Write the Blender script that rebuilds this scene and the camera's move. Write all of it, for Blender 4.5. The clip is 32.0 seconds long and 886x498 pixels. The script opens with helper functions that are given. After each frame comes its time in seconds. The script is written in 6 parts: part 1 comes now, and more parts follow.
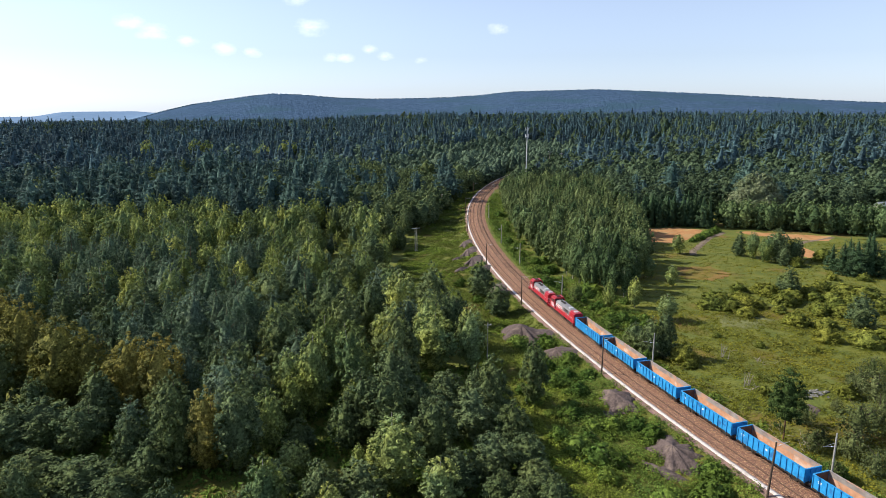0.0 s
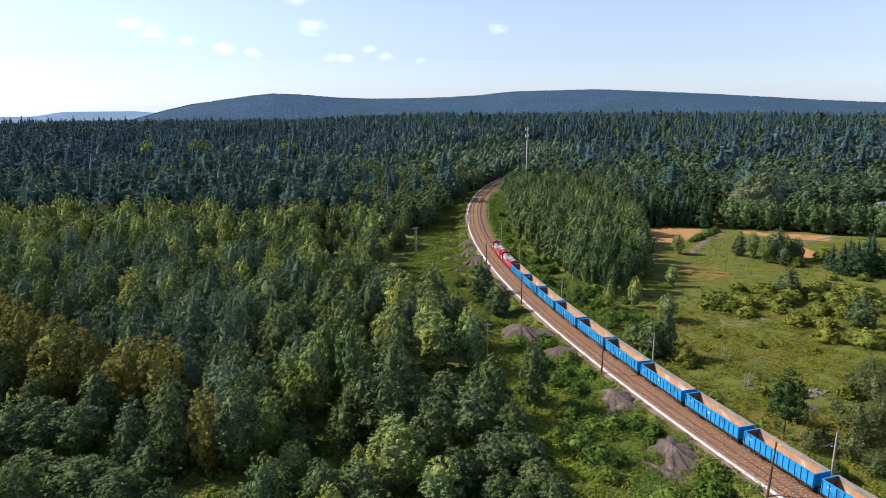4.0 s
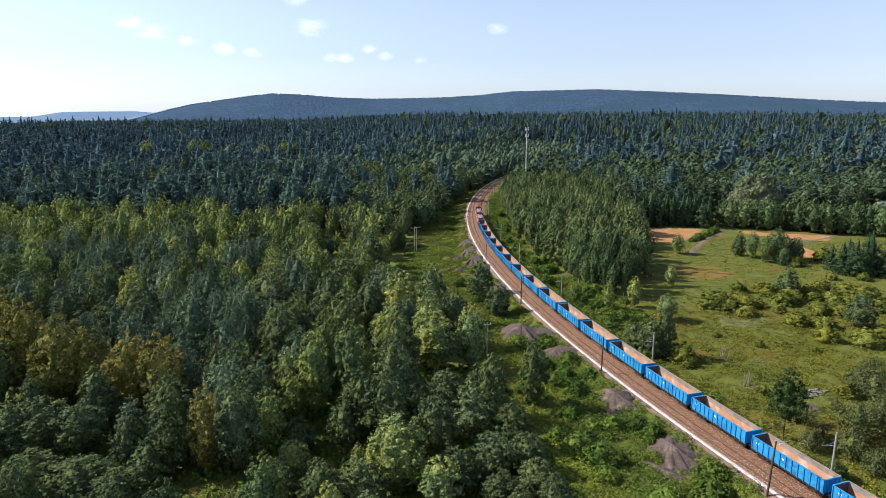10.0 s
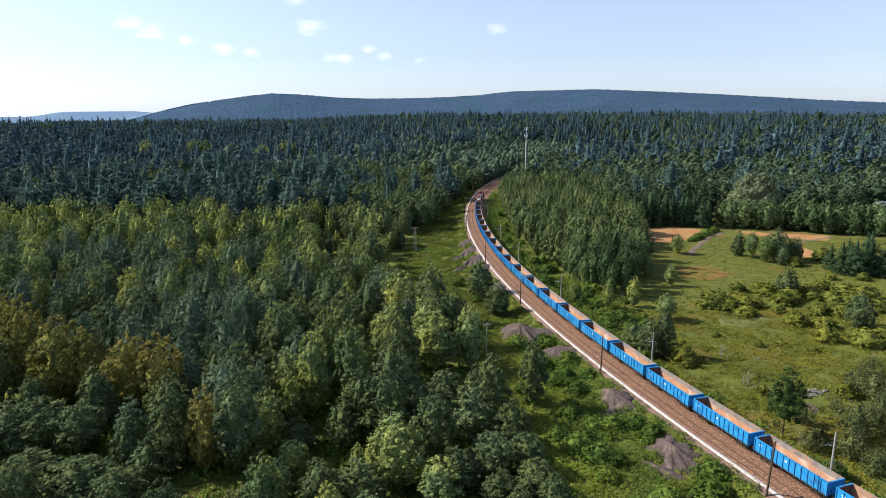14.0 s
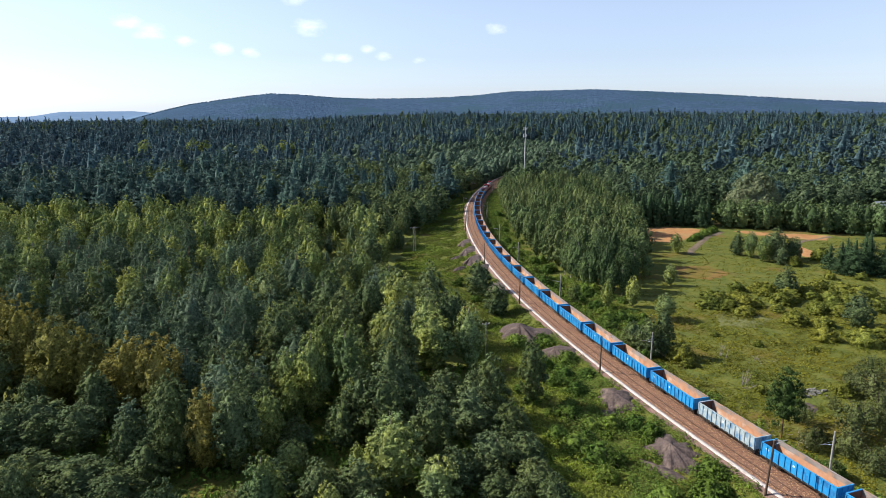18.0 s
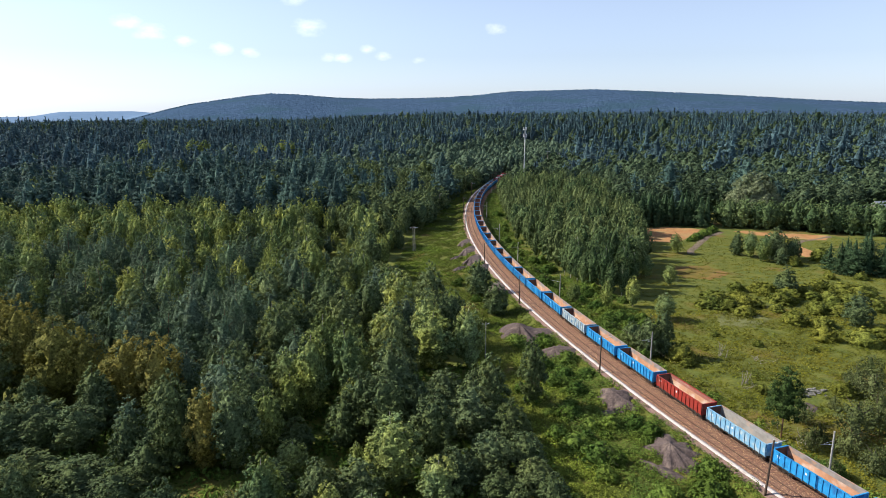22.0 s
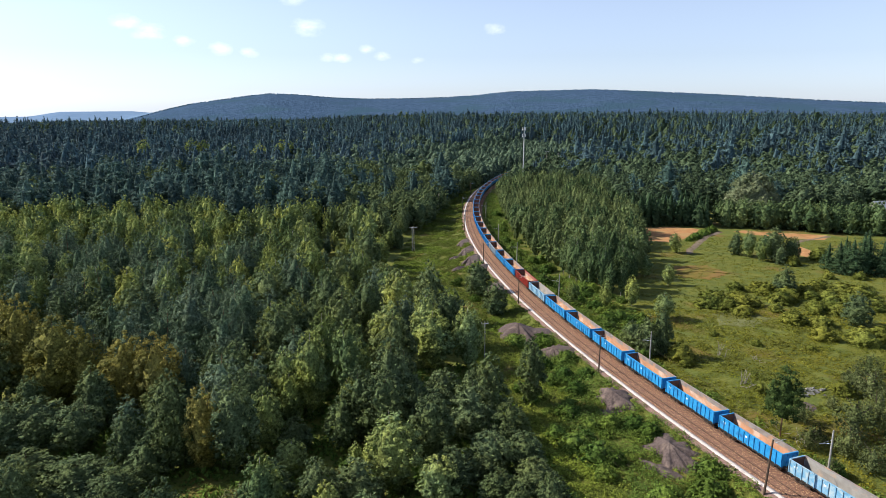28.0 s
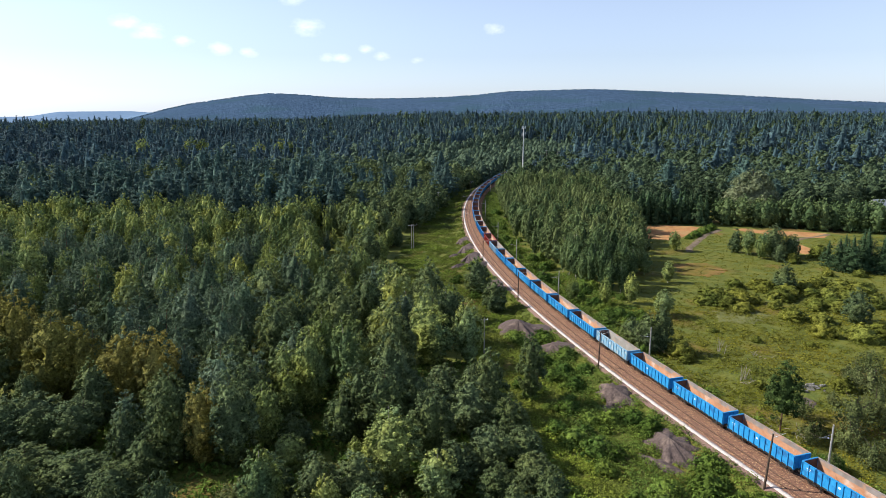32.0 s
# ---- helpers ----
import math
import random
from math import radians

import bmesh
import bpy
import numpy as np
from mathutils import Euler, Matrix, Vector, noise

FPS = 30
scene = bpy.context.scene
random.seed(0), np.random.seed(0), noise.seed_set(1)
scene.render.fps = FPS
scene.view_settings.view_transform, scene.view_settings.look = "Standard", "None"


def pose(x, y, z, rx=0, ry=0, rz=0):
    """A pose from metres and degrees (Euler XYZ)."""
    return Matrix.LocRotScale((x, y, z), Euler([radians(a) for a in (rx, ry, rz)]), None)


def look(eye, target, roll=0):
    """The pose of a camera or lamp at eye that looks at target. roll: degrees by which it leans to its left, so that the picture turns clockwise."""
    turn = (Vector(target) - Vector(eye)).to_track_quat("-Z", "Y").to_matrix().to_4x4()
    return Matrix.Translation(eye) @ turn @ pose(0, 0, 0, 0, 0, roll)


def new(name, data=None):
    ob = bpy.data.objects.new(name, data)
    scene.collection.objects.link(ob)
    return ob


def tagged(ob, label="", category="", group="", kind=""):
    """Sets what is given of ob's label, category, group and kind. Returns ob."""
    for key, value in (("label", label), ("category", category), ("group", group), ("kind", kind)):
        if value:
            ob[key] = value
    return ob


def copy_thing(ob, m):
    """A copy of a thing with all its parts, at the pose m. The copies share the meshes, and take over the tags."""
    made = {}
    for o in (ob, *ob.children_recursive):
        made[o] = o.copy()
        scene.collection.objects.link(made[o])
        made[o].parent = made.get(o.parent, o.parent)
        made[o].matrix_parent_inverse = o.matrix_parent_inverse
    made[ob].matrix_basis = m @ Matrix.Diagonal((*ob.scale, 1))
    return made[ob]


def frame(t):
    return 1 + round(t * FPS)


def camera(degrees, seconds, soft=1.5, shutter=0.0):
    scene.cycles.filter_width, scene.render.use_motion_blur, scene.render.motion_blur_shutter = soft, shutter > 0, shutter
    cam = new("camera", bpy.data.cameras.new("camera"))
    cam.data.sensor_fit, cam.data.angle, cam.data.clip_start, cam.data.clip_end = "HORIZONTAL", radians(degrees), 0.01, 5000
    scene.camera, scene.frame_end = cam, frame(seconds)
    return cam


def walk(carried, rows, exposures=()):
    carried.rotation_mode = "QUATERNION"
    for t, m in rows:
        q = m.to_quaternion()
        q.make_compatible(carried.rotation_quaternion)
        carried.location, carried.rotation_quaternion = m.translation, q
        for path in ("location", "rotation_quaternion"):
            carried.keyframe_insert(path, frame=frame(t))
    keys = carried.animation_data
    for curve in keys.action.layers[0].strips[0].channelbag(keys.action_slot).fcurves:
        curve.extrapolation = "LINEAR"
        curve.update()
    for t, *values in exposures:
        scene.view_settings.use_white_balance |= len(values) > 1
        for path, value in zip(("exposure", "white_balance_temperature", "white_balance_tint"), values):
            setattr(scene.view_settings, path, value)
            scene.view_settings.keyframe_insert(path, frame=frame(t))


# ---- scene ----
# ---------- the camera: a hovering drone that turns a little and sinks at the end ----------
TILT = 12.331
PATH = [  # seconds, turn to the right in degrees, height
    (0.0, 0.0, 54.4), (7.0, 0.005, 54.3), (10.0, 0.03, 54.27), (14.5, 0.085, 54.25), (16.5, 0.11, 54.22), (18.0, 0.16, 54.2),
    (22.0, 0.18, 54.18), (25.5, 0.21, 54.14), (28.0, 0.26, 54.11), (29.0, 0.285, 54.02), (30.0, 0.29, 53.85), (30.5, 0.29, 53.7),
    (31.0, 0.295, 53.5), (31.5, 0.3, 53.36), (32.0, 0.305, 53.26)]


def drone(turn, z):
    a, p = radians(turn), radians(TILT)
    return look((0, 0, z), (1000 * math.sin(a) * math.cos(p), 1000 * math.cos(a) * math.cos(p), z - 1000 * math.sin(p)))


cam = camera(68, 32.0, soft=0.85)
walk(cam, [(t, drone(a, z)) for t, a, z in PATH])

# ---------- sky, sun, exposure ----------
SUN_EL, SUN_AZ = 37.0, -76.0          # degrees up, and clockwise from straight ahead
scene.view_settings.exposure = 0.6
world = bpy.data.worlds.new("sky")
scene.world = world
world.use_nodes = True
wn, wl = world.node_tree.nodes, world.node_tree.links
sky = wn.new("ShaderNodeTexSky")
sky.sky_type, sky.sun_disc = "NISHITA", False
sky.sun_elevation, sky.sun_rotation = radians(SUN_EL), radians(SUN_AZ)
sky.air_density, sky.dust_density, sky.ozone_density = 1.0, 0.35, 2.0
wn["Background"].inputs["Strength"].default_value = 0.095


def clouds():
    """A few small fair-weather puffs low over the left of the hills: azimuth, elevation, size."""
    way = wn.new("ShaderNodeTexCoord").outputs["Generated"]
    flat = wn.new("ShaderNodeVectorMath")
    flat.operation = "MULTIPLY"
    flat.inputs[1].default_value = (1, 1, 1.9)
    wl.new(way, flat.inputs[0])
    ns = wn.new("ShaderNodeTexNoise")
    ns.inputs["Scale"].default_value, ns.inputs["Detail"].default_value, ns.inputs["Roughness"].default_value = 48, 9, 0.62
    wl.new(flat.outputs[0], ns.inputs["Vector"])
    total = None
    for a, e, size in ((-24.4, 6.1, 0.036), (-22.9, 5.5, 0.04), (-20.4, 4.9, 0.026), (-17.7, 4.4, 0.03), (-15.6, 4.2, 0.026), (-10.8, 6.2, 0.044), (-9.4, 3.9, 0.022), (-8.2, 3.9, 0.026), (-6.1, 4.55, 0.022), (-4.8, 4.0, 0.022), (-1.8, 3.7, 0.018), (-12.0, 8.3, 0.034), (4.6, 6.2, 0.03)):
        a, e = radians(a), radians(e)
        d = wn.new("ShaderNodeVectorMath")
        d.operation = "DISTANCE"
        d.inputs[1].default_value = (math.sin(a) * math.cos(e), math.cos(a) * math.cos(e), 1.9 * math.sin(e))
        wl.new(flat.outputs[0], d.inputs[0])
        r = wn.new("ShaderNodeMapRange")
        r.inputs["From Min"].default_value, r.inputs["From Max"].default_value = size, 0.0
        wl.new(d.outputs["Value"], r.inputs["Value"])
        if total is None:
            total = r.outputs[0]
        else:
            m = wn.new("ShaderNodeMath")
            m.operation = "MAXIMUM"
            wl.new(total, m.inputs[0])
            wl.new(r.outputs[0], m.inputs[1])
            total = m.outputs[0]
    m = wn.new("ShaderNodeMath")
    m.operation = "MULTIPLY"
    wl.new(total, m.inputs[0])
    wl.new(ns.outputs["Fac"], m.inputs[1])
    r = wn.new("ShaderNodeMapRange")
    r.inputs["From Min"].default_value, r.inputs["From Max"].default_value, r.inputs["To Max"].default_value = 0.2, 0.55, 0.3
    wl.new(m.outputs[0], r.inputs["Value"])
    x = wn.new("ShaderNodeMix")
    x.data_type = "RGBA"
    wl.new(r.outputs[0], x.inputs["Factor"])
    # summer haze takes some colour out of the sky's light and cools its horizon
    hs = wn.new("ShaderNodeHueSaturation")
    hs.inputs["Saturation"].default_value = 0.45
    wl.new(sky.outputs["Color"], hs.inputs["Color"])
    cool = wn.new("ShaderNodeMix")
    cool.data_type, cool.blend_type = "RGBA", "MULTIPLY"
    cool.inputs["Factor"].default_value = 1.0
    cool.inputs[7].default_value = (0.868, 0.985, 1.235, 1)
    wl.new(hs.outputs["Color"], cool.inputs[6])
    wl.new(cool.outputs[2], x.inputs[6])
    x.inputs[7].default_value = (13.0, 13.0, 13.0, 1)
    wl.new(x.outputs[2], wn["Background"].inputs["Color"])


clouds()
sun = new("sun", bpy.data.lights.new("sun", "SUN"))
sun.data.energy, sun.data.angle, sun.data.color = 5.0, radians(0.53), (1.0, 0.94, 0.81)
az, el = radians(SUN_AZ), radians(SUN_EL)
sun.matrix_basis = look((0, 0, 300), (-300 * math.sin(az) * math.cos(el), -300 * math.cos(az) * math.cos(el), 300 - 300 * math.sin(el)))


# ---------- materials ----------
def mat(name, c1, c2, scale, rough=0.85, metal=0.0, bump=0.4, fine=8.0, stain=None, stain_scale=0.3, stain_at=0.55, moving=False, gloss=0.3, soft=0.12):
    """Two colours mixed by a noise of that scale, a third in larger stains, and a fine relief."""
    m = bpy.data.materials.new(name)
    m.use_nodes = True
    n, l = m.node_tree.nodes, m.node_tree.links
    b = n["Principled BSDF"]
    if moving:
        where = n.new("ShaderNodeTexCoord").outputs["Object"]
        info = n.new("ShaderNodeObjectInfo")
        shift = n.new("ShaderNodeVectorMath")
        shift.operation = "MULTIPLY_ADD"
        l.new(info.outputs["Random"], shift.inputs[0])
        shift.inputs[1].default_value = (70, 40, 90)
        l.new(where, shift.inputs[2])
        where = shift.outputs[0]
    else:
        where = n.new("ShaderNodeNewGeometry").outputs["Position"]

    def noisy(s, detail):
        t = n.new("ShaderNodeTexNoise")
        t.inputs["Scale"].default_value, t.inputs["Detail"].default_value = s, detail
        l.new(where, t.inputs["Vector"])
        return t.outputs["Fac"]

    def mixed(fac, a, c, lo, hi):
        r = n.new("ShaderNodeMapRange")
        r.inputs["From Min"].default_value, r.inputs["From Max"].default_value = lo, hi
        l.new(fac, r.inputs["Value"])
        x = n.new("ShaderNodeMix")
        x.data_type = "RGBA"
        l.new(r.outputs[0], x.inputs["Factor"])
        for k, v in ((6, a), (7, c)):
            if isinstance(v, tuple):
                x.inputs[k].default_value = (*v, 1)
            else:
                l.new(v, x.inputs[k])
        return x.outputs[2]

    colour = mixed(noisy(scale, 5), c1, c2, 0.35, 0.65)
    if stain:
        colour = mixed(noisy(stain_scale, 6), colour, stain, stain_at, stain_at + soft)
    l.new(colour, b.inputs["Base Color"])
    b.inputs["Roughness"].default_value, b.inputs["Metallic"].default_value = rough, metal
    b.inputs["Specular IOR Level"].default_value = gloss
    bp = n.new("ShaderNodeBump")
    bp.inputs["Strength"].default_value, bp.inputs["Distance"].default_value = bump, 0.6 / fine
    l.new(noisy(fine, 4), bp.inputs["Height"])
    l.new(bp.outputs[0], b.inputs["Normal"])
    return m


def leaf(name, c1, c2, tint, patch=0.13, through_light=0.3, at=0.5, differ=1.0, gloss=0.04, grain=2.2):
    """Foliage: each leaf clump takes a colour of its own, and whole trees differ by a slow noise."""
    m = bpy.data.materials.new(name)
    m.use_nodes = True
    n, l = m.node_tree.nodes, m.node_tree.links
    b, geo = n["Principled BSDF"], n.new("ShaderNodeNewGeometry")

    def mix(fac, a, c):
        x = n.new("ShaderNodeMix")
        x.data_type = "RGBA"
        l.new(fac, x.inputs["Factor"])
        for k, v in ((6, a), (7, c)):
            if isinstance(v, tuple):
                x.inputs[k].default_value = (*v, 1)
            else:
                l.new(v, x.inputs[k])
        return x.outputs[2]

    t = n.new("ShaderNodeTexNoise")
    t.inputs["Scale"].default_value, t.inputs["Detail"].default_value = patch, 2
    l.new(geo.outputs["Position"], t.inputs["Vector"])
    r = n.new("ShaderNodeMapRange")
    r.inputs["From Min"].default_value, r.inputs["From Max"].default_value = at - 0.12, at + 0.15
    l.new(t.outputs["Fac"], r.inputs["Value"])
    calm = n.new("ShaderNodeMapRange")
    calm.inputs["To Min"].default_value, calm.inputs["To Max"].default_value = 0.0, 1.0
    l.new(geo.outputs["Random Per Island"], calm.inputs["Value"])
    colour = mix(r.outputs[0], mix(calm.outputs[0], c1, c2), tint)
    fine = n.new("ShaderNodeTexNoise")
    fine.inputs["Scale"].default_value, fine.inputs["Detail"].default_value, fine.inputs["Roughness"].default_value = grain, 3, 0.65
    l.new(geo.outputs["Position"], fine.inputs["Vector"])
    bump = n.new("ShaderNodeBump")
    bump.inputs["Strength"].default_value, bump.inputs["Distance"].default_value = 0.8, 0.9 / grain
    l.new(fine.outputs["Fac"], bump.inputs["Height"])
    l.new(bump.outputs["Normal"], b.inputs["Normal"])
    # the bump's own noise darkens its hollows: leaf-gap shade put into the colour
    gap_mottle = n.new("ShaderNodeMapRange")
    gap_mottle.inputs["From Min"].default_value, gap_mottle.inputs["From Max"].default_value, gap_mottle.inputs["To Min"].default_value, gap_mottle.inputs["To Max"].default_value = 0.35, 0.65, 0.45, 1.55
    l.new(fine.outputs["Fac"], gap_mottle.inputs["Value"])
    t2 = n.new("ShaderNodeTexNoise")
    t2.inputs["Scale"].default_value, t2.inputs["Detail"].default_value = patch * 1.6, 1
    l.new(geo.outputs["Position"], t2.inputs["Vector"])
    r2 = n.new("ShaderNodeMapRange")
    r2.inputs["From Min"].default_value, r2.inputs["From Max"].default_value, r2.inputs["To Min"].default_value, r2.inputs["To Max"].default_value = 0.3, 0.7, 0.8, 1.2
    l.new(t2.outputs["Fac"], r2.inputs["Value"])
    at_tree, info = n.new("ShaderNodeAttribute"), n.new("ShaderNodeObjectInfo")
    at_tree.attribute_name = "tree"
    own, own2 = n.new("ShaderNodeMath"), n.new("ShaderNodeMath")
    own.operation, own2.operation = "ADD", "FRACT"
    l.new(at_tree.outputs["Fac"], own.inputs[0])
    l.new(info.outputs["Random"], own.inputs[1])
    l.new(own.outputs[0], own2.inputs[0])
    bright, hue = n.new("ShaderNodeMapRange"), n.new("ShaderNodeMapRange")
    bright.inputs["To Min"].default_value, bright.inputs["To Max"].default_value = 1 - 0.32 * differ, 1 + 0.38 * differ
    hue.inputs["To Min"].default_value, hue.inputs["To Max"].default_value = 0.5 + 0.008 * differ, 0.5 - 0.024 * differ
    l.new(own2.outputs[0], bright.inputs["Value"])
    l.new(own2.outputs[0], hue.inputs["Value"])
    both = n.new("ShaderNodeMath")
    both.operation = "MULTIPLY"
    l.new(r2.outputs[0], both.inputs[0])
    l.new(bright.outputs[0], both.inputs[1])
    hsv = n.new("ShaderNodeHueSaturation")
    l.new(colour, hsv.inputs["Color"])
    grainy = n.new("ShaderNodeMath")
    grainy.operation = "MULTIPLY"
    l.new(both.outputs[0], grainy.inputs[0])
    l.new(gap_mottle.outputs[0], grainy.inputs[1])
    l.new(grainy.outputs[0], hsv.inputs["Value"])
    l.new(hue.outputs[0], hsv.inputs["Hue"])
    colour = hsv.outputs["Color"]
    l.new(colour, b.inputs["Base Color"])
    b.inputs["Roughness"].default_value, b.inputs["Specular IOR Level"].default_value = 0.7, gloss
    tr, add = n.new("ShaderNodeBsdfTranslucent"), n.new("ShaderNodeMixShader")
    l.new(colour, tr.inputs["Color"])
    add.inputs[0].default_value = through_light
    l.new(b.outputs[0], add.inputs[1])
    l.new(tr.outputs[0], add.inputs[2])
    l.new(add.outputs[0], n["Material Output"].inputs["Surface"])
    return m


M = dict(
    ground=mat("meadow", (0.13, 0.134, 0.02), (0.082, 0.104, 0.017), 0.22, 0.95, 0, 1.0, 1.6, (0.15, 0.1, 0.025), 0.045, 0.55),
    bed=mat("brown_ballast", (0.27, 0.135, 0.085), (0.105, 0.055, 0.042), 4.6, 0.95, 0, 1.0, 6, (0.46, 0.29, 0.16), 4.0, 0.57, soft=0.06),
    shoulder=mat("reddish_shoulder_gravel", (0.24, 0.15, 0.125), (0.15, 0.095, 0.085), 3.0, 0.95, 0, 0.8, 6, (0.1, 0.11, 0.03), 0.5, 0.56),
    strip=mat("pale_limestone", (0.56, 0.5, 0.475), (0.42, 0.365, 0.345), 2.2, 0.9, 0, 0.6, 6, (0.3, 0.25, 0.235), 0.6, 0.58),
    sleeper=mat("old_oak", (0.17, 0.1, 0.07), (0.09, 0.055, 0.042), 3, 0.9, 0, 0.5, 8, (0.3, 0.18, 0.11), 2.5, 0.52),
    rail=mat("rail_steel", (0.16, 0.09, 0.06), (0.09, 0.055, 0.04), 3, 0.55, 0.6),
    slag=mat("dark_slag", (0.115, 0.085, 0.08), (0.065, 0.048, 0.047), 2.4, 0.95, 0, 1.0, 4, (0.16, 0.12, 0.105), 0.7, 0.55),
    stubble=mat("straw_stubble", (0.4, 0.205, 0.085), (0.31, 0.15, 0.06), 0.4, 0.95, 0, 0.8, 2, (0.34, 0.21, 0.09), 0.15, 0.5),
    drygrass=mat("rusty_dry_grass", (0.17, 0.115, 0.022), (0.115, 0.1, 0.016), 0.3, 0.95, 0, 1.0, 2, (0.2, 0.115, 0.035), 0.1, 0.5),
    reed=mat("pale_reeds", (0.15, 0.155, 0.06), (0.115, 0.125, 0.04), 0.4, 0.95, 0, 1.0, 2),
    earth=mat("bare_earth", (0.2, 0.15, 0.11), (0.12, 0.09, 0.065), 0.8, 0.95, 0, 0.6, 5),
    rubble=mat("broken_concrete", (0.23, 0.22, 0.2), (0.12, 0.115, 0.108), 2.5, 0.9, 0, 0.5, 6, (0.29, 0.28, 0.26), 0.8, 0.6, True),
    # aerial haze put into the base colours: the farther slope paler and bluer
    blue_hill=mat("haze_painted_far_slope", (0.15, 0.225, 0.34), (0.13, 0.205, 0.32), 0.02, 1.0, 0, 0.2, 0.08, None, 1, 1, gloss=0.0),
    hill=mat("haze_blue_wooded_slope", (0.06, 0.1, 0.165), (0.036, 0.066, 0.116), 0.06, 1.0, 0, 1.0, 0.08, (0.042, 0.08, 0.12), 0.006, 0.5, gloss=0.0),
    bark=mat("grey_bark", (0.12, 0.095, 0.07), (0.06, 0.048, 0.038), 3, 0.95),
    deadwood=mat("bleached_dead_wood", (0.3, 0.27, 0.23), (0.18, 0.16, 0.135), 3, 0.95),
    birch_bark=mat("birch_bark", (0.55, 0.52, 0.47), (0.2, 0.18, 0.16), 3, 0.9),
    pine_bark=mat("pine_bark", (0.2, 0.11, 0.065), (0.1, 0.06, 0.04), 3, 0.95),
    wood=mat("weathered_pole_wood", (0.1, 0.065, 0.045), (0.055, 0.038, 0.03), 4, 0.9),
    concrete=mat("grey_concrete", (0.36, 0.34, 0.31), (0.25, 0.235, 0.21), 4, 0.9),
    mast=mat("galvanised_steel", (0.55, 0.56, 0.56), (0.42, 0.43, 0.44), 1, 0.5, 0.3),
    blue=mat("blue_wagon_paint", (0.012, 0.205, 0.49), (0.025, 0.27, 0.57), 1.5, 0.42, 0, 0.15, 6, (0.02, 0.12, 0.31), 0.8, 0.55, True, 0.5),
    pale=mat("bleached_blue_paint", (0.38, 0.43, 0.45), (0.26, 0.34, 0.38), 1.8, 0.6, 0, 0.2, 6, (0.1, 0.2, 0.33), 0.7, 0.5, True),
    light=mat("faded_blue_paint", (0.11, 0.29, 0.47), (0.2, 0.36, 0.5), 1.4, 0.5, 0, 0.2, 6, (0.34, 0.43, 0.48), 0.9, 0.5, True),
    red=mat("oxide_red_paint", (0.3, 0.032, 0.022), (0.22, 0.026, 0.02), 1.5, 0.55, 0, 0.2, 6, (0.14, 0.04, 0.03), 0.6, 0.55, True),
    rust=mat("rusty_lining", (0.45, 0.25, 0.16), (0.34, 0.18, 0.11), 0.9, 0.9, 0, 0.4, 4, (0.5, 0.38, 0.32), 0.45, 0.52, True),
    residue=mat("load_residue", (0.42, 0.24, 0.14), (0.27, 0.15, 0.09), 0.8, 0.95, 0, 0.8, 4, (0.5, 0.37, 0.27), 0.4, 0.5, True),
    black=mat("bogie_black", (0.03, 0.027, 0.025), (0.05, 0.04, 0.033), 3, 0.7, 0.2, 0.3, 8, None, 1, 1, True),
    steel=mat("worn_wheel_steel", (0.13, 0.1, 0.085), (0.08, 0.065, 0.06), 3, 0.5, 0.7, 0.2, 8, None, 1, 1, True),
    locored=mat("locomotive_red", (0.36, 0.009, 0.02), (0.3, 0.009, 0.018), 1.2, 0.35, 0, 0.1, 5, (0.35, 0.02, 0.02), 0.5, 0.62, True, 0.5),
    locowhite=mat("locomotive_grey_white", (0.22, 0.21, 0.22), (0.17, 0.17, 0.18), 1.2, 0.5, 0, 0.1, 5, (0.3, 0.29, 0.29), 0.5, 0.6, True),
    dust=mat("pale_dusty_steel", (0.29, 0.262, 0.25), (0.2, 0.172, 0.16), 0.8, 0.6, 0.2, 0.3, 4, (0.4, 0.24, 0.16), 0.5, 0.5, True),
    greydust=mat("grey_dusty_steel", (0.3, 0.29, 0.28), (0.22, 0.205, 0.195), 0.8, 0.7, 0.1, 0.3, 4, (0.36, 0.28, 0.23), 0.5, 0.54, True),
    reddust=mat("reddish_dusty_steel", (0.3, 0.13, 0.1), (0.24, 0.09, 0.07), 0.8, 0.7, 0.1, 0.3, 4, (0.36, 0.22, 0.18), 0.5, 0.5, True),
    # rust for the inner ends, darkened to hold the end wall's shade
    endshade=mat("shaded_rust_lining", (0.1, 0.06, 0.05), (0.16, 0.09, 0.07), 1.2, 0.9, 0, 0.3, 4, None, 1, 1, True),
    glass=mat("dark_cab_glass", (0.012, 0.015, 0.02), (0.02, 0.022, 0.028), 2, 0.08, 0, 0.0, 5, None, 1, 1, True, 0.6),
    white=mat("white_marking", (0.75, 0.76, 0.78), (0.6, 0.63, 0.68), 3, 0.6, 0, 0.1, 6, None, 1, 1, True),
    wall=mat("rendered_wall", (0.32, 0.31, 0.29), (0.26, 0.25, 0.23), 1, 0.9),
    roof=mat("grey_sheet_roof", (0.3, 0.33, 0.37), (0.23, 0.25, 0.29), 1, 0.6),
)
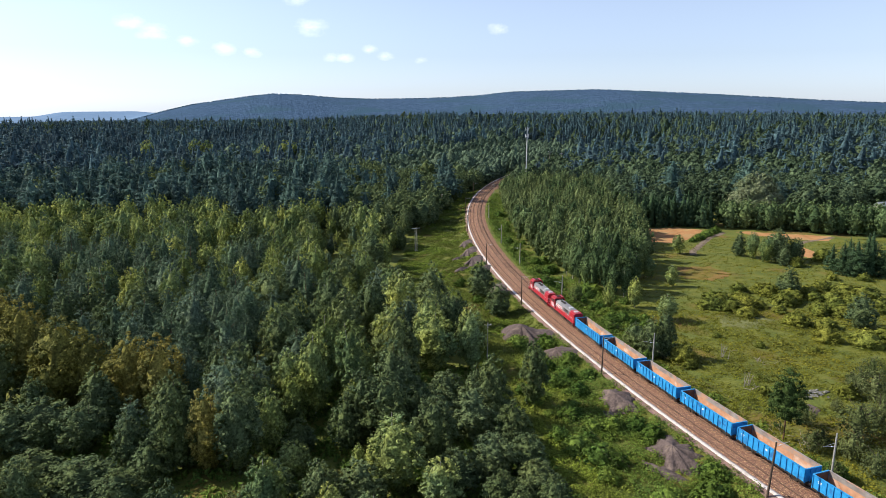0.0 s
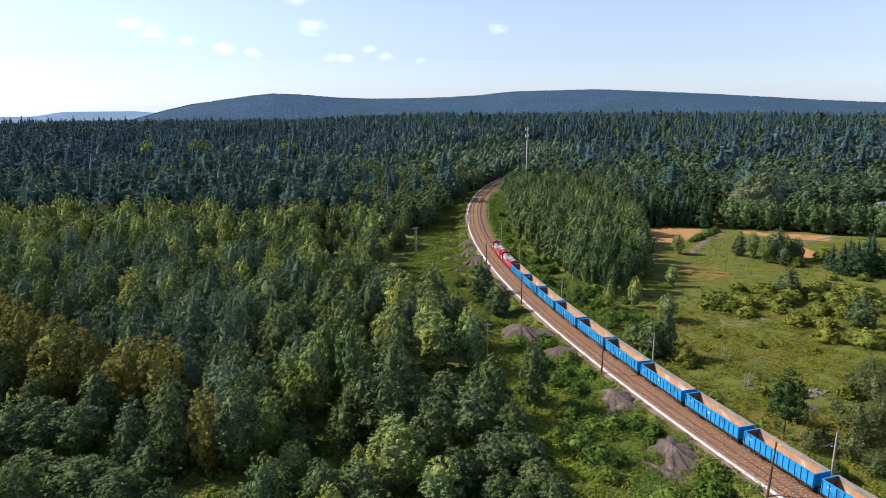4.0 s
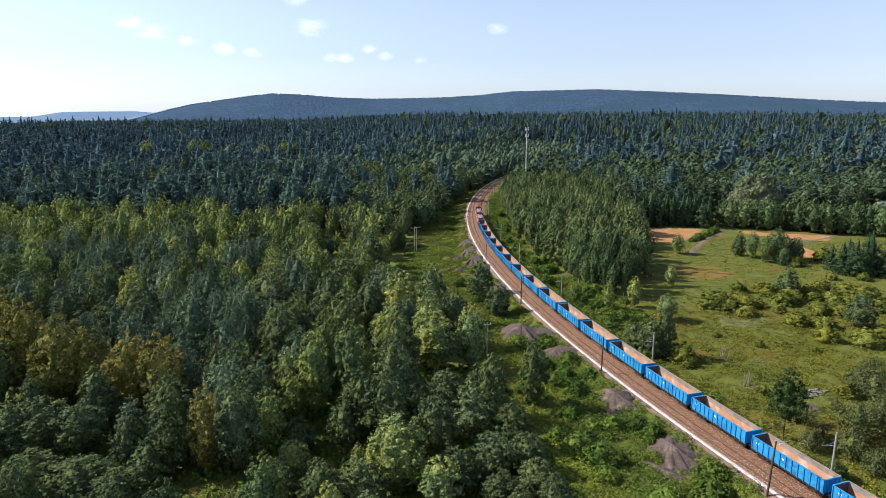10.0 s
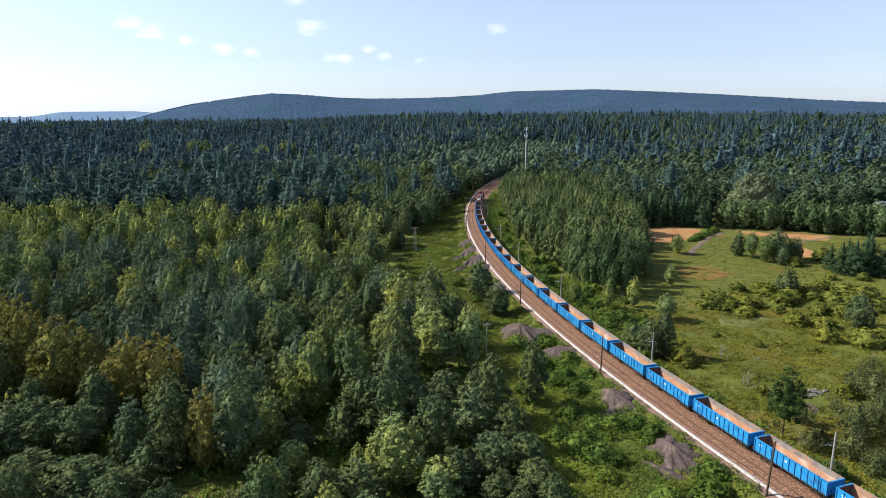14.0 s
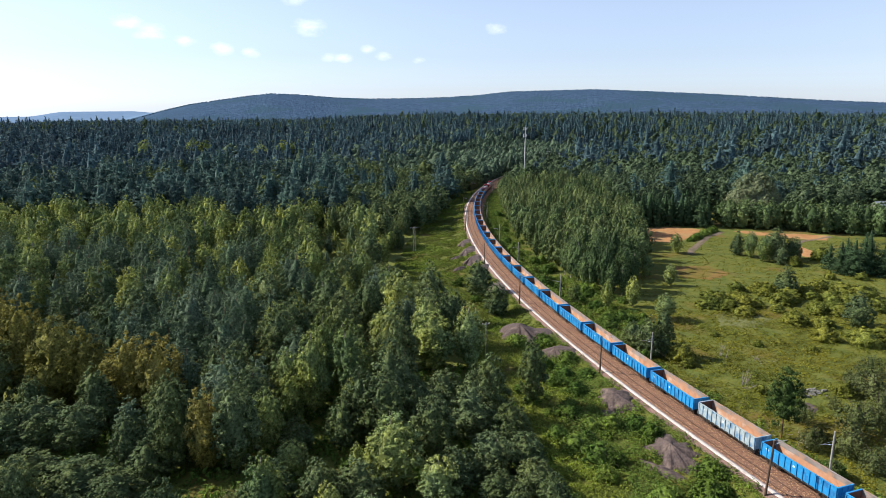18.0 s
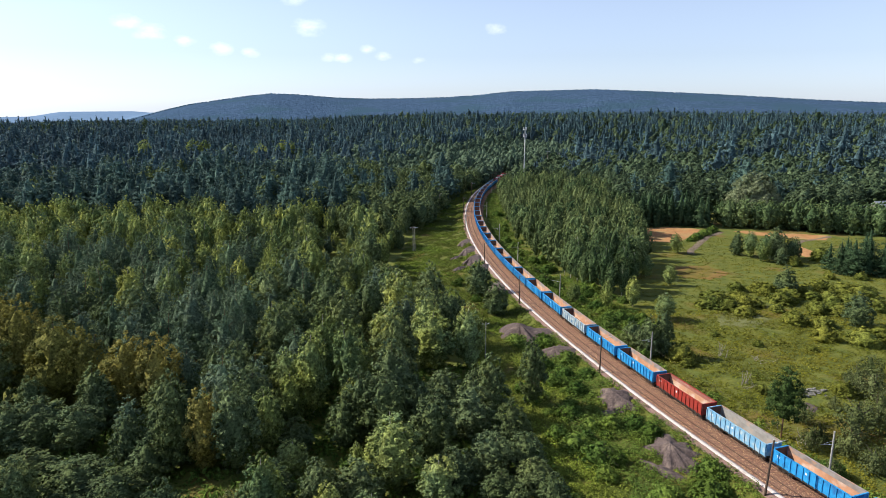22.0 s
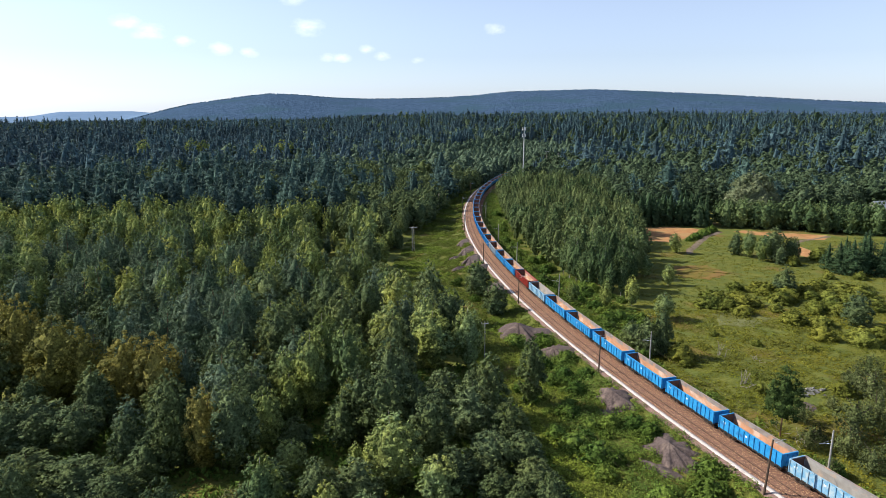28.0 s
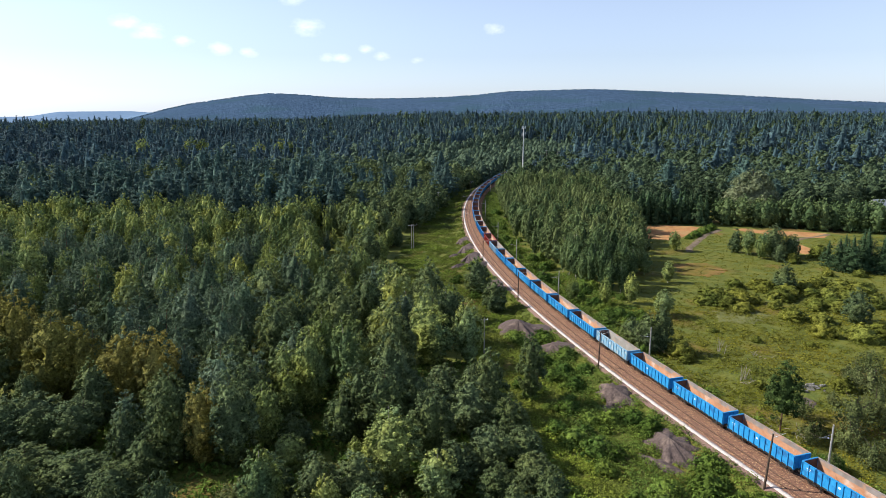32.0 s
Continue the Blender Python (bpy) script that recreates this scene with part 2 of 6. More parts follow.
L = dict(
    broadleaf=leaf("alder_leaves", (0.0525, 0.0847, 0.0413), (0.129, 0.174, 0.0809), (0.124, 0.156, 0.0545), through_light=0.2, at=0.55, differ=0.55),
    # broadleaf colour with distance haze put in: bluer and lower in contrast
    farleaf=leaf("haze_tinted_broadleaf_leaves", (0.074, 0.116, 0.078), (0.116, 0.168, 0.104), (0.092, 0.138, 0.088), patch=0.04, through_light=0.2, gloss=0.04, grain=0.8),
    youngbirch=leaf("young_birch_leaves", (0.088, 0.124, 0.05), (0.158, 0.2, 0.082), (0.112, 0.15, 0.058), through_light=0.2, differ=0.7),
    # darker copy of the distant broadleaf leaves, with shade put into the colour
    shadeleaf=leaf("shaded_broadleaf_leaves", (0.046, 0.074, 0.042), (0.08, 0.118, 0.06), (0.06, 0.094, 0.05), patch=0.04, through_light=0.2, gloss=0.04, grain=0.8),
    aspen=leaf("aspen_leaves", (0.0469, 0.0823, 0.0361), (0.122, 0.183, 0.0755), (0.106, 0.148, 0.0508), through_light=0.2, at=0.6),
    birch=leaf("birch_leaves", (0.118, 0.151, 0.0385), (0.313, 0.365, 0.0966), (0.117, 0.177, 0.0754), through_light=0.2),
    hornbeam=leaf("seeding_hornbeam_leaves", (0.16, 0.148, 0.034), (0.3, 0.268, 0.06), (0.15, 0.152, 0.044), through_light=0.2, differ=0.6),
    pine=leaf("pine_needles", (0.0608, 0.0967, 0.0611), (0.153, 0.208, 0.134), (0.0913, 0.143, 0.0777), through_light=0.2, differ=0.7),
    spruce=leaf("spruce_needles", (0.034, 0.068, 0.032), (0.064, 0.108, 0.05), (0.046, 0.082, 0.04), through_light=0.2, differ=0.7),
    # distance haze mixed into both needle colours, bluer in the farther one
    dark=leaf("haze_blued_far_needles", (0.0471, 0.0882, 0.0783), (0.0801, 0.129, 0.111), (0.0622, 0.108, 0.095), patch=0.05, through_light=0.2, differ=0.7, gloss=0.05, grain=0.9),
    misty=leaf("haze_blued_distant_needles", (0.0489, 0.0868, 0.0994), (0.0753, 0.122, 0.137), (0.062, 0.105, 0.118), patch=0.03, through_light=0.2, differ=0.6, gloss=0.05, grain=0.6),
    darkpine=leaf("dark_pine_needles", (0.045, 0.078, 0.022), (0.08, 0.12, 0.035), (0.055, 0.09, 0.028), through_light=0.2, differ=0.5),
    willow=leaf("willow_leaves", (0.13, 0.155, 0.085), (0.205, 0.23, 0.135), (0.115, 0.145, 0.075), through_light=0.2, differ=0.3),
    sallow=leaf("sallow_leaves", (0.102, 0.123, 0.0485), (0.157, 0.18, 0.0775), (0.0892, 0.114, 0.0407), through_light=0.2, differ=0.6),
    scrub=leaf("scrub_leaves", (0.055, 0.108, 0.024), (0.105, 0.172, 0.036), (0.095, 0.15, 0.026), patch=0.16, through_light=0.2),
    fern=leaf("fern_and_bramble_leaves", (0.15, 0.21, 0.03), (0.22, 0.285, 0.045), (0.15, 0.175, 0.035), patch=0.08, through_light=0.2),
    shrub=leaf("meadow_shrub_leaves", (0.122, 0.136, 0.024), (0.188, 0.198, 0.035), (0.098, 0.126, 0.028), patch=0.1, through_light=0.2, differ=0.7),
    grass=leaf("tall_grass", (0.12, 0.125, 0.0136), (0.148, 0.15, 0.0178), (0.084, 0.105, 0.0136), patch=0.04, through_light=0.2),
    # pale haze blue in the colour, lightened to offset the trees' shaded sides
    far=leaf("haze_blue_hill_trees", (0.15, 0.23, 0.33), (0.16, 0.24, 0.34), (0.155, 0.235, 0.335), patch=0.01, through_light=0.5, differ=0.3, gloss=0.0, grain=0.1),
)

# ---------- mesh helpers ----------
rng = np.random.default_rng(7)


def mesh_np(name, v, f, material, smooth=False):
    """A mesh of equal polygons from arrays."""
    me = bpy.data.meshes.new(name)
    v, f = np.asarray(v, np.float32), np.asarray(f, np.int32)
    me.vertices.add(len(v))
    me.vertices.foreach_set("co", v.ravel())
    me.loops.add(f.size)
    me.loops.foreach_set("vertex_index", f.ravel())
    me.polygons.add(len(f))
    me.polygons.foreach_set("loop_start", np.arange(0, f.size, f.shape[1], dtype=np.int32))
    me.update(calc_edges=True)
    me.materials.append(material)
    if smooth:
        me.polygons.foreach_set("use_smooth", np.ones(len(f), bool))
    return me


def part(name, data, material, parent, label=""):
    """A bmesh (or a ready mesh) as one mesh object under a thing or a part."""
    if isinstance(data, bmesh.types.BMesh):
        me = bpy.data.meshes.new(name)
        data.to_mesh(me)
        data.free()
        me.materials.append(material)
        data = me
    ob = new(name, data)
    ob.parent = parent
    return tagged(ob, label)


def box(bm, x0, x1, y0, y1, z0, z1):
    c = [bm.verts.new((x, y, z)) for x in (x0, x1) for y in (y0, y1) for z in (z0, z1)]
    for q in ((0, 1, 3, 2), (4, 6, 7, 5), (0, 4, 5, 1), (2, 3, 7, 6), (0, 2, 6, 4), (1, 5, 7, 3)):
        bm.faces.new([c[i] for i in q])
    return c


def rod(bm, a, b, r0, r1, n=6):
    """A tapered round bar from a to b."""
    a, b = Vector(a), Vector(b)
    turn = (b - a).to_track_quat("Z", "Y").to_matrix()
    rings = []
    for p, r in ((a, r0), (b, r1)):
        rings.append([bm.verts.new(p + turn @ Vector((r * math.cos(2 * math.pi * k / n), r * math.sin(2 * math.pi * k / n), 0))) for k in range(n)])
    for k in range(n):
        bm.faces.new((rings[0][k], rings[0][(k + 1) % n], rings[1][(k + 1) % n], rings[1][k]))
    bm.faces.new(rings[0][::-1])
    bm.faces.new(rings[1])


def smoothstep(x, a, b):
    t = np.clip((np.asarray(x, float) - a) / (b - a), 0, 1)
    return t * t * (3 - 2 * t)


def wavy(x, y, scale, seed=0):
    """A cheap smooth field of about -1 to 1."""
    k = 2 * math.pi / scale
    a = 1.7 * seed
    return (np.sin(k * x + a) * np.cos(k * 0.83 * y - 2 * a) + 0.6 * np.sin(1.9 * k * (x * 0.6 + y * 0.8) + 3 * a) + 0.4 * np.cos(3.1 * k * (x * 0.8 - y * 0.6) + a)) / 1.6


# ---------- the railway's line ----------
RAIL = 2.0                                   # height of the rail's head
SS = np.arange(-560.0, 640.5, 0.5)


def bearing(s):
    """The line's bearing at s metres along it, in radians from straight ahead to the right."""
    u = np.clip(s, -40, 560) / 100
    h = -0.32903 + 0.16013 * u - 0.00601 * u ** 2 + 0.00243 * u ** 3 - 0.00026 * u ** 4
    return h + (s - np.clip(s, -40, 560)) / 100 * 0.155


HH = bearing(SS)
i0 = int(np.argmin(abs(SS)))
LX, LY = np.cumsum(np.sin(HH)) * 0.5, np.cumsum(np.cos(HH)) * 0.5
LX, LY = LX - LX[i0] + 51.35, LY - LY[i0] + 83.62


def along(s, off=0.0):
    """The place at s metres along the train's track, off metres to its right."""
    h = np.interp(s, SS, HH)
    return np.interp(s, SS, LX) + off * np.cos(h), np.interp(s, SS, LY) - off * np.sin(h), h


def from_line(x, y):
    """How far places lie to the right of the track's middle, and how far along it."""
    x, y = np.atleast_1d(np.asarray(x, float)), np.atleast_1d(np.asarray(y, float))
    cs = slice(0, None, 8)
    out, pos = np.empty(len(x)), np.empty(len(x))
    for k in range(0, len(x), 4000):
        d = (x[k:k + 4000, None] - LX[None, cs]) ** 2 + (y[k:k + 4000, None] - LY[None, cs]) ** 2
        i = np.argmin(d, 1)
        h = HH[cs][i]
        out[k:k + 4000] = (x[k:k + 4000] - LX[cs][i]) * np.cos(h) - (y[k:k + 4000] - LY[cs][i]) * np.sin(h)
        pos[k:k + 4000] = SS[cs][i]
        far = np.sqrt(d[np.arange(len(i)), i])
        out[k:k + 4000] = np.where(far > abs(out[k:k + 4000]) + 5, np.sign(out[k:k + 4000]) * far, out[k:k + 4000])
    return out, pos


# ---------- the ground ----------
RIDGE_A = np.radians([-60, -33, -25.2, -22.6, -20.5, -18.3, -16, -14.2, -11.9, -9, -6, -2.2, 0.8, 3.3, 5.7, 8.6, 13, 17.5, 21.8, 25.7, 29.3, 34, 60])
RIDGE_Z = np.array([0, 0, 8, 44, 68, 86, 104, 115, 110, 95, 87, 87, 92, 101, 115, 122, 128, 118, 107, 94, 81, 71, 40]) - 13.5 + np.array([0] * 3 + [6] + [9] * 11 + [6, 4, 3, 2, 2, 2, 0, 0])


def ground(x, y):
    x, y = np.atleast_1d(np.asarray(x, float)), np.atleast_1d(np.asarray(y, float))
    r, a = np.hypot(x, y), np.arctan2(x, y)
    off, _ = from_line(x, y)
    mid = off + 1.0
    bank = 1.5 * (1 - smoothstep(abs(mid), 5.6, 10.5))
    z = bank + 0.25 * wavy(x, y, 31, 1) * smoothstep(abs(mid), 9, 20)
    z = z + 15 * smoothstep(r, 330, 900) * smoothstep(abs(mid), 15, 120) * (y > 0)
    z = z + (9 * smoothstep(a, -0.26, 0.0) + 2 * smoothstep(a, 0.0, 0.35)) * smoothstep(r, 600, 1080) * (y > 0)
    z = z - 22 * smoothstep(r, 1050, 1700)
    hill = np.interp(a, RIDGE_A, RIDGE_Z)
    up = smoothstep(r, 1500, 3100) * (1 - 0.5 * smoothstep(r, 3200, 4700))
    z = z + 27 * smoothstep(a, -0.555, -0.51) * (1 - smoothstep(a, -0.44, -0.4)) * smoothstep(r, 3700, 4400)
    return z + hill * up * (1 + 0.05 * wavy(x, y, 420, 3) * smoothstep(r, 1600, 2200) * (1 - smoothstep(r, 2700, 3000)))


def ground_sheet():
    radii = np.concatenate([[0.01, 5, 15, 30, 42, 52], np.arange(60, 360, 2.6), 360 * 1.028 ** np.arange(0, 95)])
    radii = radii[radii < 4950]
    angles = np.radians(np.concatenate([np.arange(-180, -46, 6), np.arange(-46, 46, 0.55), np.arange(46, 180, 6)]))
    R, A = np.meshgrid(radii, angles, indexing="ij")
    x, y = (R * np.sin(A)).ravel(), (R * np.cos(A)).ravel()
    v = np.stack([x, y, ground(x, y)], 1)
    na, i, j = len(angles), *np.meshgrid(np.arange(len(radii) - 1), np.arange(len(angles)), indexing="ij")
    jn = (j + 1) % na
    f = np.stack([i * na + j, i * na + jn, (i + 1) * na + jn, (i + 1) * na + j], -1).reshape(-1, 4)[:, ::-1]
    me = mesh_np("ground", v, f, M["ground"], True)
    # beyond 1250 m and again beyond 3500 m the colour carries distance haze
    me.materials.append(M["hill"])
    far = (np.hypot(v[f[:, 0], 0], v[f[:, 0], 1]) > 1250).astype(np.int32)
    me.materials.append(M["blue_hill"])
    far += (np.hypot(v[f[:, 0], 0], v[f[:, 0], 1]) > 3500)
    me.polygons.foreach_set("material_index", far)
    tagged(new("ground", me), "uneven yellow-green meadow and forest ground rising to wooded hills", "ground", kind="structure")


ground_sheet()


def ribbon(name, s0, s1, profile, material, step=2.0, jitter=0.0):
    """A sheet swept along the track; profile: (offset to the right, height)."""
    s = np.arange(s0, s1 + 0.01, step)
    n = len(profile)
    v = np.empty((len(s), n, 3))
    for k, (o, z) in enumerate(profile):
        wob = jitter * rng.normal(size=len(s)) if 0 < k < n - 1 or jitter > 0.05 else 0
        x, y, _ = along(s, o + (wob if k in (0, n - 1) else 0))
        v[:, k] = np.stack([x, y, z + (0.15 * wob if 0 < k < n - 1 else 0) + 0 * s], 1)
    i, j = np.meshgrid(np.arange(len(s) - 1), np.arange(n - 1), indexing="ij")
    f = np.stack([i * n + j, i * n + j + 1, (i + 1) * n + j + 1, (i + 1) * n + j], -1).reshape(-1, 4)
    return mesh_np(name, v.reshape(-1, 3), f, material)


bed = tagged(new("track_bed", ribbon("track_bed", -540, 620, [(-6.6, 1.15), (-5.6, 1.78), (-4.6, 1.86), (-3.75, 1.8), (-2.9, 1.86), (-1.9, 1.78), (-1.4, 1.8), (0, 1.8), (1.5, 1.8), (2.3, 1.72), (3.6, 1.3), (4.4, 1.05)], M["bed"], 1.0, 0.12)),
             "brown weedy ballast bed of a double-track railway", "track bed", kind="structure")
shoulder = tagged(new("shoulder", ribbon("shoulder", -540, 620, [(-7.3, 1.0), (-6.9, 1.48), (-6.3, 1.72), (-5.9, 1.8), (-5.2, 1.86)], M["shoulder"], 1.0, 0.14)),
                  "reddish gravel shoulder below the pale strip", "gravel shoulder", kind="structure")
strip = tagged(new("edge_strip", ribbon("edge_strip", -540, 620, [(-6.05, 1.6), (-5.98, 1.87), (-5.65, 1.93), (-5.32, 1.92), (-5.26, 1.6)], M["strip"], 0.7, 0.03)),
               "pale limestone gravel strip along the track", "gravel strip", kind="structure")


def railway():
    for mid in (0.0, -3.75):
        sl = np.arange(-540, 620, 0.62)
        bm_v, bm_f = [], []
        x, y, h = along(sl, mid)
        for k in range(len(sl)):
            c, s_ = math.cos(h[k]), math.sin(h[k])
            for o, w, z in ((-1.3, -0.12, 1.84), (1.3, -0.12, 1.84), (1.3, 0.12, 1.84), (-1.3, 0.12, 1.84), (-1.3, -0.12, 1.6), (1.3, -0.12, 1.6), (1.3, 0.12, 1.6), (-1.3, 0.12, 1.6)):
                bm_v.append((x[k] + o * c + w * s_, y[k] - o * s_ + w * c, z - (0.075 if mid else 0.03)))
            b = 8 * k
            bm_f += [(b, b + 1, b + 2, b + 3), (b, b + 4, b + 5, b + 1), (b + 2, b + 6, b + 7, b + 3), (b + 1, b + 5, b + 6, b + 2), (b + 3, b + 7, b + 4, b)]
        track = tagged(new("railway_track"), "rusty steel rails on dark timber sleepers", "railway track", "parallel tracks", "structure")
        ob = part("sleepers", mesh_np("sleepers", bm_v, bm_f, M["sleeper"]), None, track)
        tagged(ob, kind="stuff")
        for o in (-0.75, 0.75):
            part("rail", ribbon("rail", -540, 620, [(mid + o - 0.07, 1.84), (mid + o - 0.036, 1.97), (mid + o - 0.036, 2.0), (mid + o + 0.036, 2.0), (mid + o + 0.036, 1.97), (mid + o + 0.07, 1.84)], M["rail"], 2.0), None, track, "rusty rail with a worn head")


railway()


# ---------- the train ----------
def wheelset(parent, x, z=0.46, r=0.46):
    for y in (0.75, -0.75):
        bm = bmesh.new()
        rod(bm, (x, y - 0.065, z), (x, y + 0.065, z), r, r, 16)
        rod(bm, (x, y - 0.1, z), (x, y + 0.1, z), 0.11, 0.11, 8)
        part("wheel", bm, M["steel"], parent)


def bogie(parent, x, half=0.9, axles=2, label=""):
    bm = bmesh.new()
    for y in (0.98, -0.98):
        box(bm, x - half - 0.35, x + half + 0.35, y - 0.06, y + 0.06, 0.5, 0.72)
        box(bm, x - 0.35, x + 0.35, y - 0.1, y + 0.1, 0.32, 0.6)
        for k in range(axles):
            ax = x - half + 2 * half * k / (axles - 1)
            box(bm, ax - 0.14, ax + 0.14, y - 0.1, y + 0.1, 0.34, 0.62)
    box(bm, x - 0.2, x + 0.2, -0.98, 0.98, 0.55, 0.85)
    b = part("bogie", bm, M["black"], parent, label)
    for k in range(axles):
        wheelset(b, x - half + 2 * half * k / (axles - 1))
    return b


def buffers(parent, x, z=1.05):
    sign = 1 if x > 0 else -1
    for y in (0.875, -0.875):
        bm = bmesh.new()
        rod(bm, (x, y, z), (x + sign * 0.5, y, z), 0.09, 0.09, 8)
        rod(bm, (x + sign * 0.5, y, z), (x + sign * 0.56, y, z), 0.24, 0.22, 12)
        part("buffer", bm, M["black"], parent)


def open_wagon(paint, label, lining="dust"):
    """A four-axle open wagon 14.04 m over its buffers; x forward, y left, z from the rail's head."""
    hl, hw, z0, z1 = 6.4, 1.45, 1.2, 3.2
    w = tagged(new("open_wagon"), label, "freight wagon", "wagons of the train")
    for sgn, name in ((1, "side_wall"), (-1, "side_wall")):
        bm = bmesh.new()
        a, b = sorted((sgn * (hw - 0.06), sgn * (hw - 0.02)))
        box(bm, -hl, hl, a, b, z0, z1 - 0.02)
        o0, o1 = sorted((sgn * (hw - 0.02), sgn * (hw + 0.1)))
        side = part(name, bm, paint, w, "ribbed steel side wall")
        bm = bmesh.new()
        box(bm, -0.055, 0.055, o0, o1, z0 - 0.05, z1 - 0.1)
        rib = None
        for k in range(13):
            rib = part("rib", rib.data if rib else bm, paint, side)
            rib.location.x = -hl + 0.06 + k * (2 * hl - 0.12) / 12
        bm = bmesh.new()
        c0, c1 = sorted((sgn * (hw - 0.02), sgn * (hw + 0.015)))
        box(bm, -0.4, 0.4, c0, c1, z0 + 0.1, z0 + 1.05)
        box(bm, -0.36, 0.36, *sorted((sgn * (hw + 0.015), sgn * (hw + 0.03))), z0 + 0.5, z0 + 0.62)
        door = None
        for k in (1, 4, 7, 10):
            door = part("door", door.data if door else bm, paint, side, "low steel flap door")
            door.location.x = -hl + 0.06 + (k + 0.5) * (2 * hl - 0.12) / 12
        bm = bmesh.new()
        a, b = sorted((sgn * (hw - 0.11), sgn * (hw + 0.07)))
        box(bm, -hl - 0.02, hl + 0.02, a, b, z1 - 0.1, z1)
        part("top_rail", bm, paint if sgn > 0 or lining == "reddust" else M["dust"], w)
        bm = bmesh.new()
        a, b = sorted((sgn * (hw - 0.07), sgn * (hw - 0.064)))
        box(bm, -hl + 0.08, hl - 0.08, a, b, z0 + 0.15, z0 + 1.2)
        part("wall_lining", bm, M["greydust" if lining == "greydust" else "rust"], w, "grey lower inner face of the wall" if lining == "greydust" else "rust-brown lower inner face of the wall")
        bm = bmesh.new()
        box(bm, -hl + 0.08, hl - 0.08, a, b, z0 + 1.2, z1 - 0.1)
        part("upper_lining", bm, M[lining], w, "pale dusty upper inner face of the wall" if lining != "reddust" else "reddish dusty upper inner face of the wall")
        bm = bmesh.new()
        a, b = sorted((sgn * (hw - 0.1), sgn * (hw + 0.02)))
        box(bm, -hl, hl, a, b, 0.98, z0 - 0.005)
        for k in range(6):
            x = -5.2 + k * 2.08
            box(bm, x - 0.05, x + 0.05, a - 0.02, b + 0.02, 0.86, 0.98)
        part("solebar", bm, M["black"], w)
    for sgn in (1, -1):
        bm = bmesh.new()
        a, b = sorted((sgn * (hl - 0.06), sgn * hl))
        box(bm, a, b, -hw + 0.07, hw - 0.07, z0, z1 - 0.02)
        o0, o1 = sorted((sgn * hl, sgn * (hl + 0.09)))
        end = part("end_wall", bm, paint, w, "ribbed steel end wall")
        bm = bmesh.new()
        box(bm, o0, o1, -0.06, 0.06, z0 - 0.1, z1 - 0.1)
        post = None
        for y in (-hw + 0.1, -0.5, 0.5, hw - 0.1):
            post = part("end_post", post.data if post else bm, paint, end)
            post.location.y = y
        bm = bmesh.new()
        box(bm, *sorted((sgn * hl, sgn * (hl + 0.07))), -hw + 0.16, hw - 0.16, z0 + 0.9, z0 + 1.0)
        part("end_beam", bm, paint, end)
        bm = bmesh.new()
        box(bm, *sorted((sgn * (hl - 0.1), sgn * (hl + 0.1))), -hw + 0.08, hw - 0.08, z1 - 0.1, z1 + 0.01)
        part("end_rail", bm, paint, w)
        bm = bmesh.new()
        a, b = sorted((sgn * (hl - 0.07), sgn * (hl - 0.064)))
        box(bm, a, b, -hw + 0.12, hw - 0.12, z0 + 0.15, z1 - 0.1)
        part("end_lining", bm, M["endshade"], w, "rusty inner face of the end, its shade painted in")
        bm = bmesh.new()
        box(bm, *sorted((sgn * (hl - 0.1), sgn * (hl + 0.05))), -hw + 0.05, hw - 0.05, 0.85, 1.195)
        part("headstock", bm, M["black"], w)
        buffers(w, sgn * (hl + 0.03))
        bogie(w, sgn * 4.5)
    # a floor with dusty remains of the load, higher at the ends
    bm = bmesh.new()
    nx, ny = 26, 8
    grid = [[bm.verts.new((-hl + 0.09 + (2 * hl - 0.18) * i / nx, -hw + 0.09 + (2 * hw - 0.18) * j / ny,
                           z0 + 0.1 + 0.1 * (abs(j - ny / 2) / (ny / 2)) ** 2 + 0.12 * noise.noise((i * 0.35, j * 0.4, len(label))))) for j in range(ny + 1)] for i in range(nx + 1)]
    for i in range(nx):
        for j in range(ny):
            bm.faces.new((grid[i][j], grid[i + 1][j], grid[i + 1][j + 1], grid[i][j + 1]))
    part("floor", bm, M["greydust" if lining == "greydust" else "residue"], w, "floor strewn with grey dust" if lining == "greydust" else "floor strewn with sandy brown residue")
    bm = bmesh.new()
    box(bm, -hl + 0.2, hl - 0.2, -0.3, 0.3, 0.8, 1.18)
    for k in range(7):
        x = -5.4 + 1.8 * k
        box(bm, x - 0.06, x + 0.06, -hw + 0.12, hw - 0.12, 0.98, 1.18)
    rod(bm, (-0.6, 0.85, 0.78), (0.6, 0.85, 0.78), 0.17, 0.17, 10)
    part("underframe", bm, M["black"], w)
    for x, wd, zc, hg, sd in ((0.55, 0.34, 2.4, 0.3, 1), (5.3, 0.6, 2.5, 0.14, 1), (5.3, 0.45, 2.3, 0.1, 1), (-0.55, 0.34, 2.4, 0.3, -1), (-5.3, 0.6, 2.5, 0.14, -1)):
        bm = bmesh.new()
        y = sd * (hw - 0.02)
        a, b = sorted((y, y + sd * 0.006))
        box(bm, x - wd / 2, x + wd / 2, a, b, zc - hg / 2, zc + hg / 2)
        part("marking", bm, M["white"], w, "small white painted marking panel")
    return w


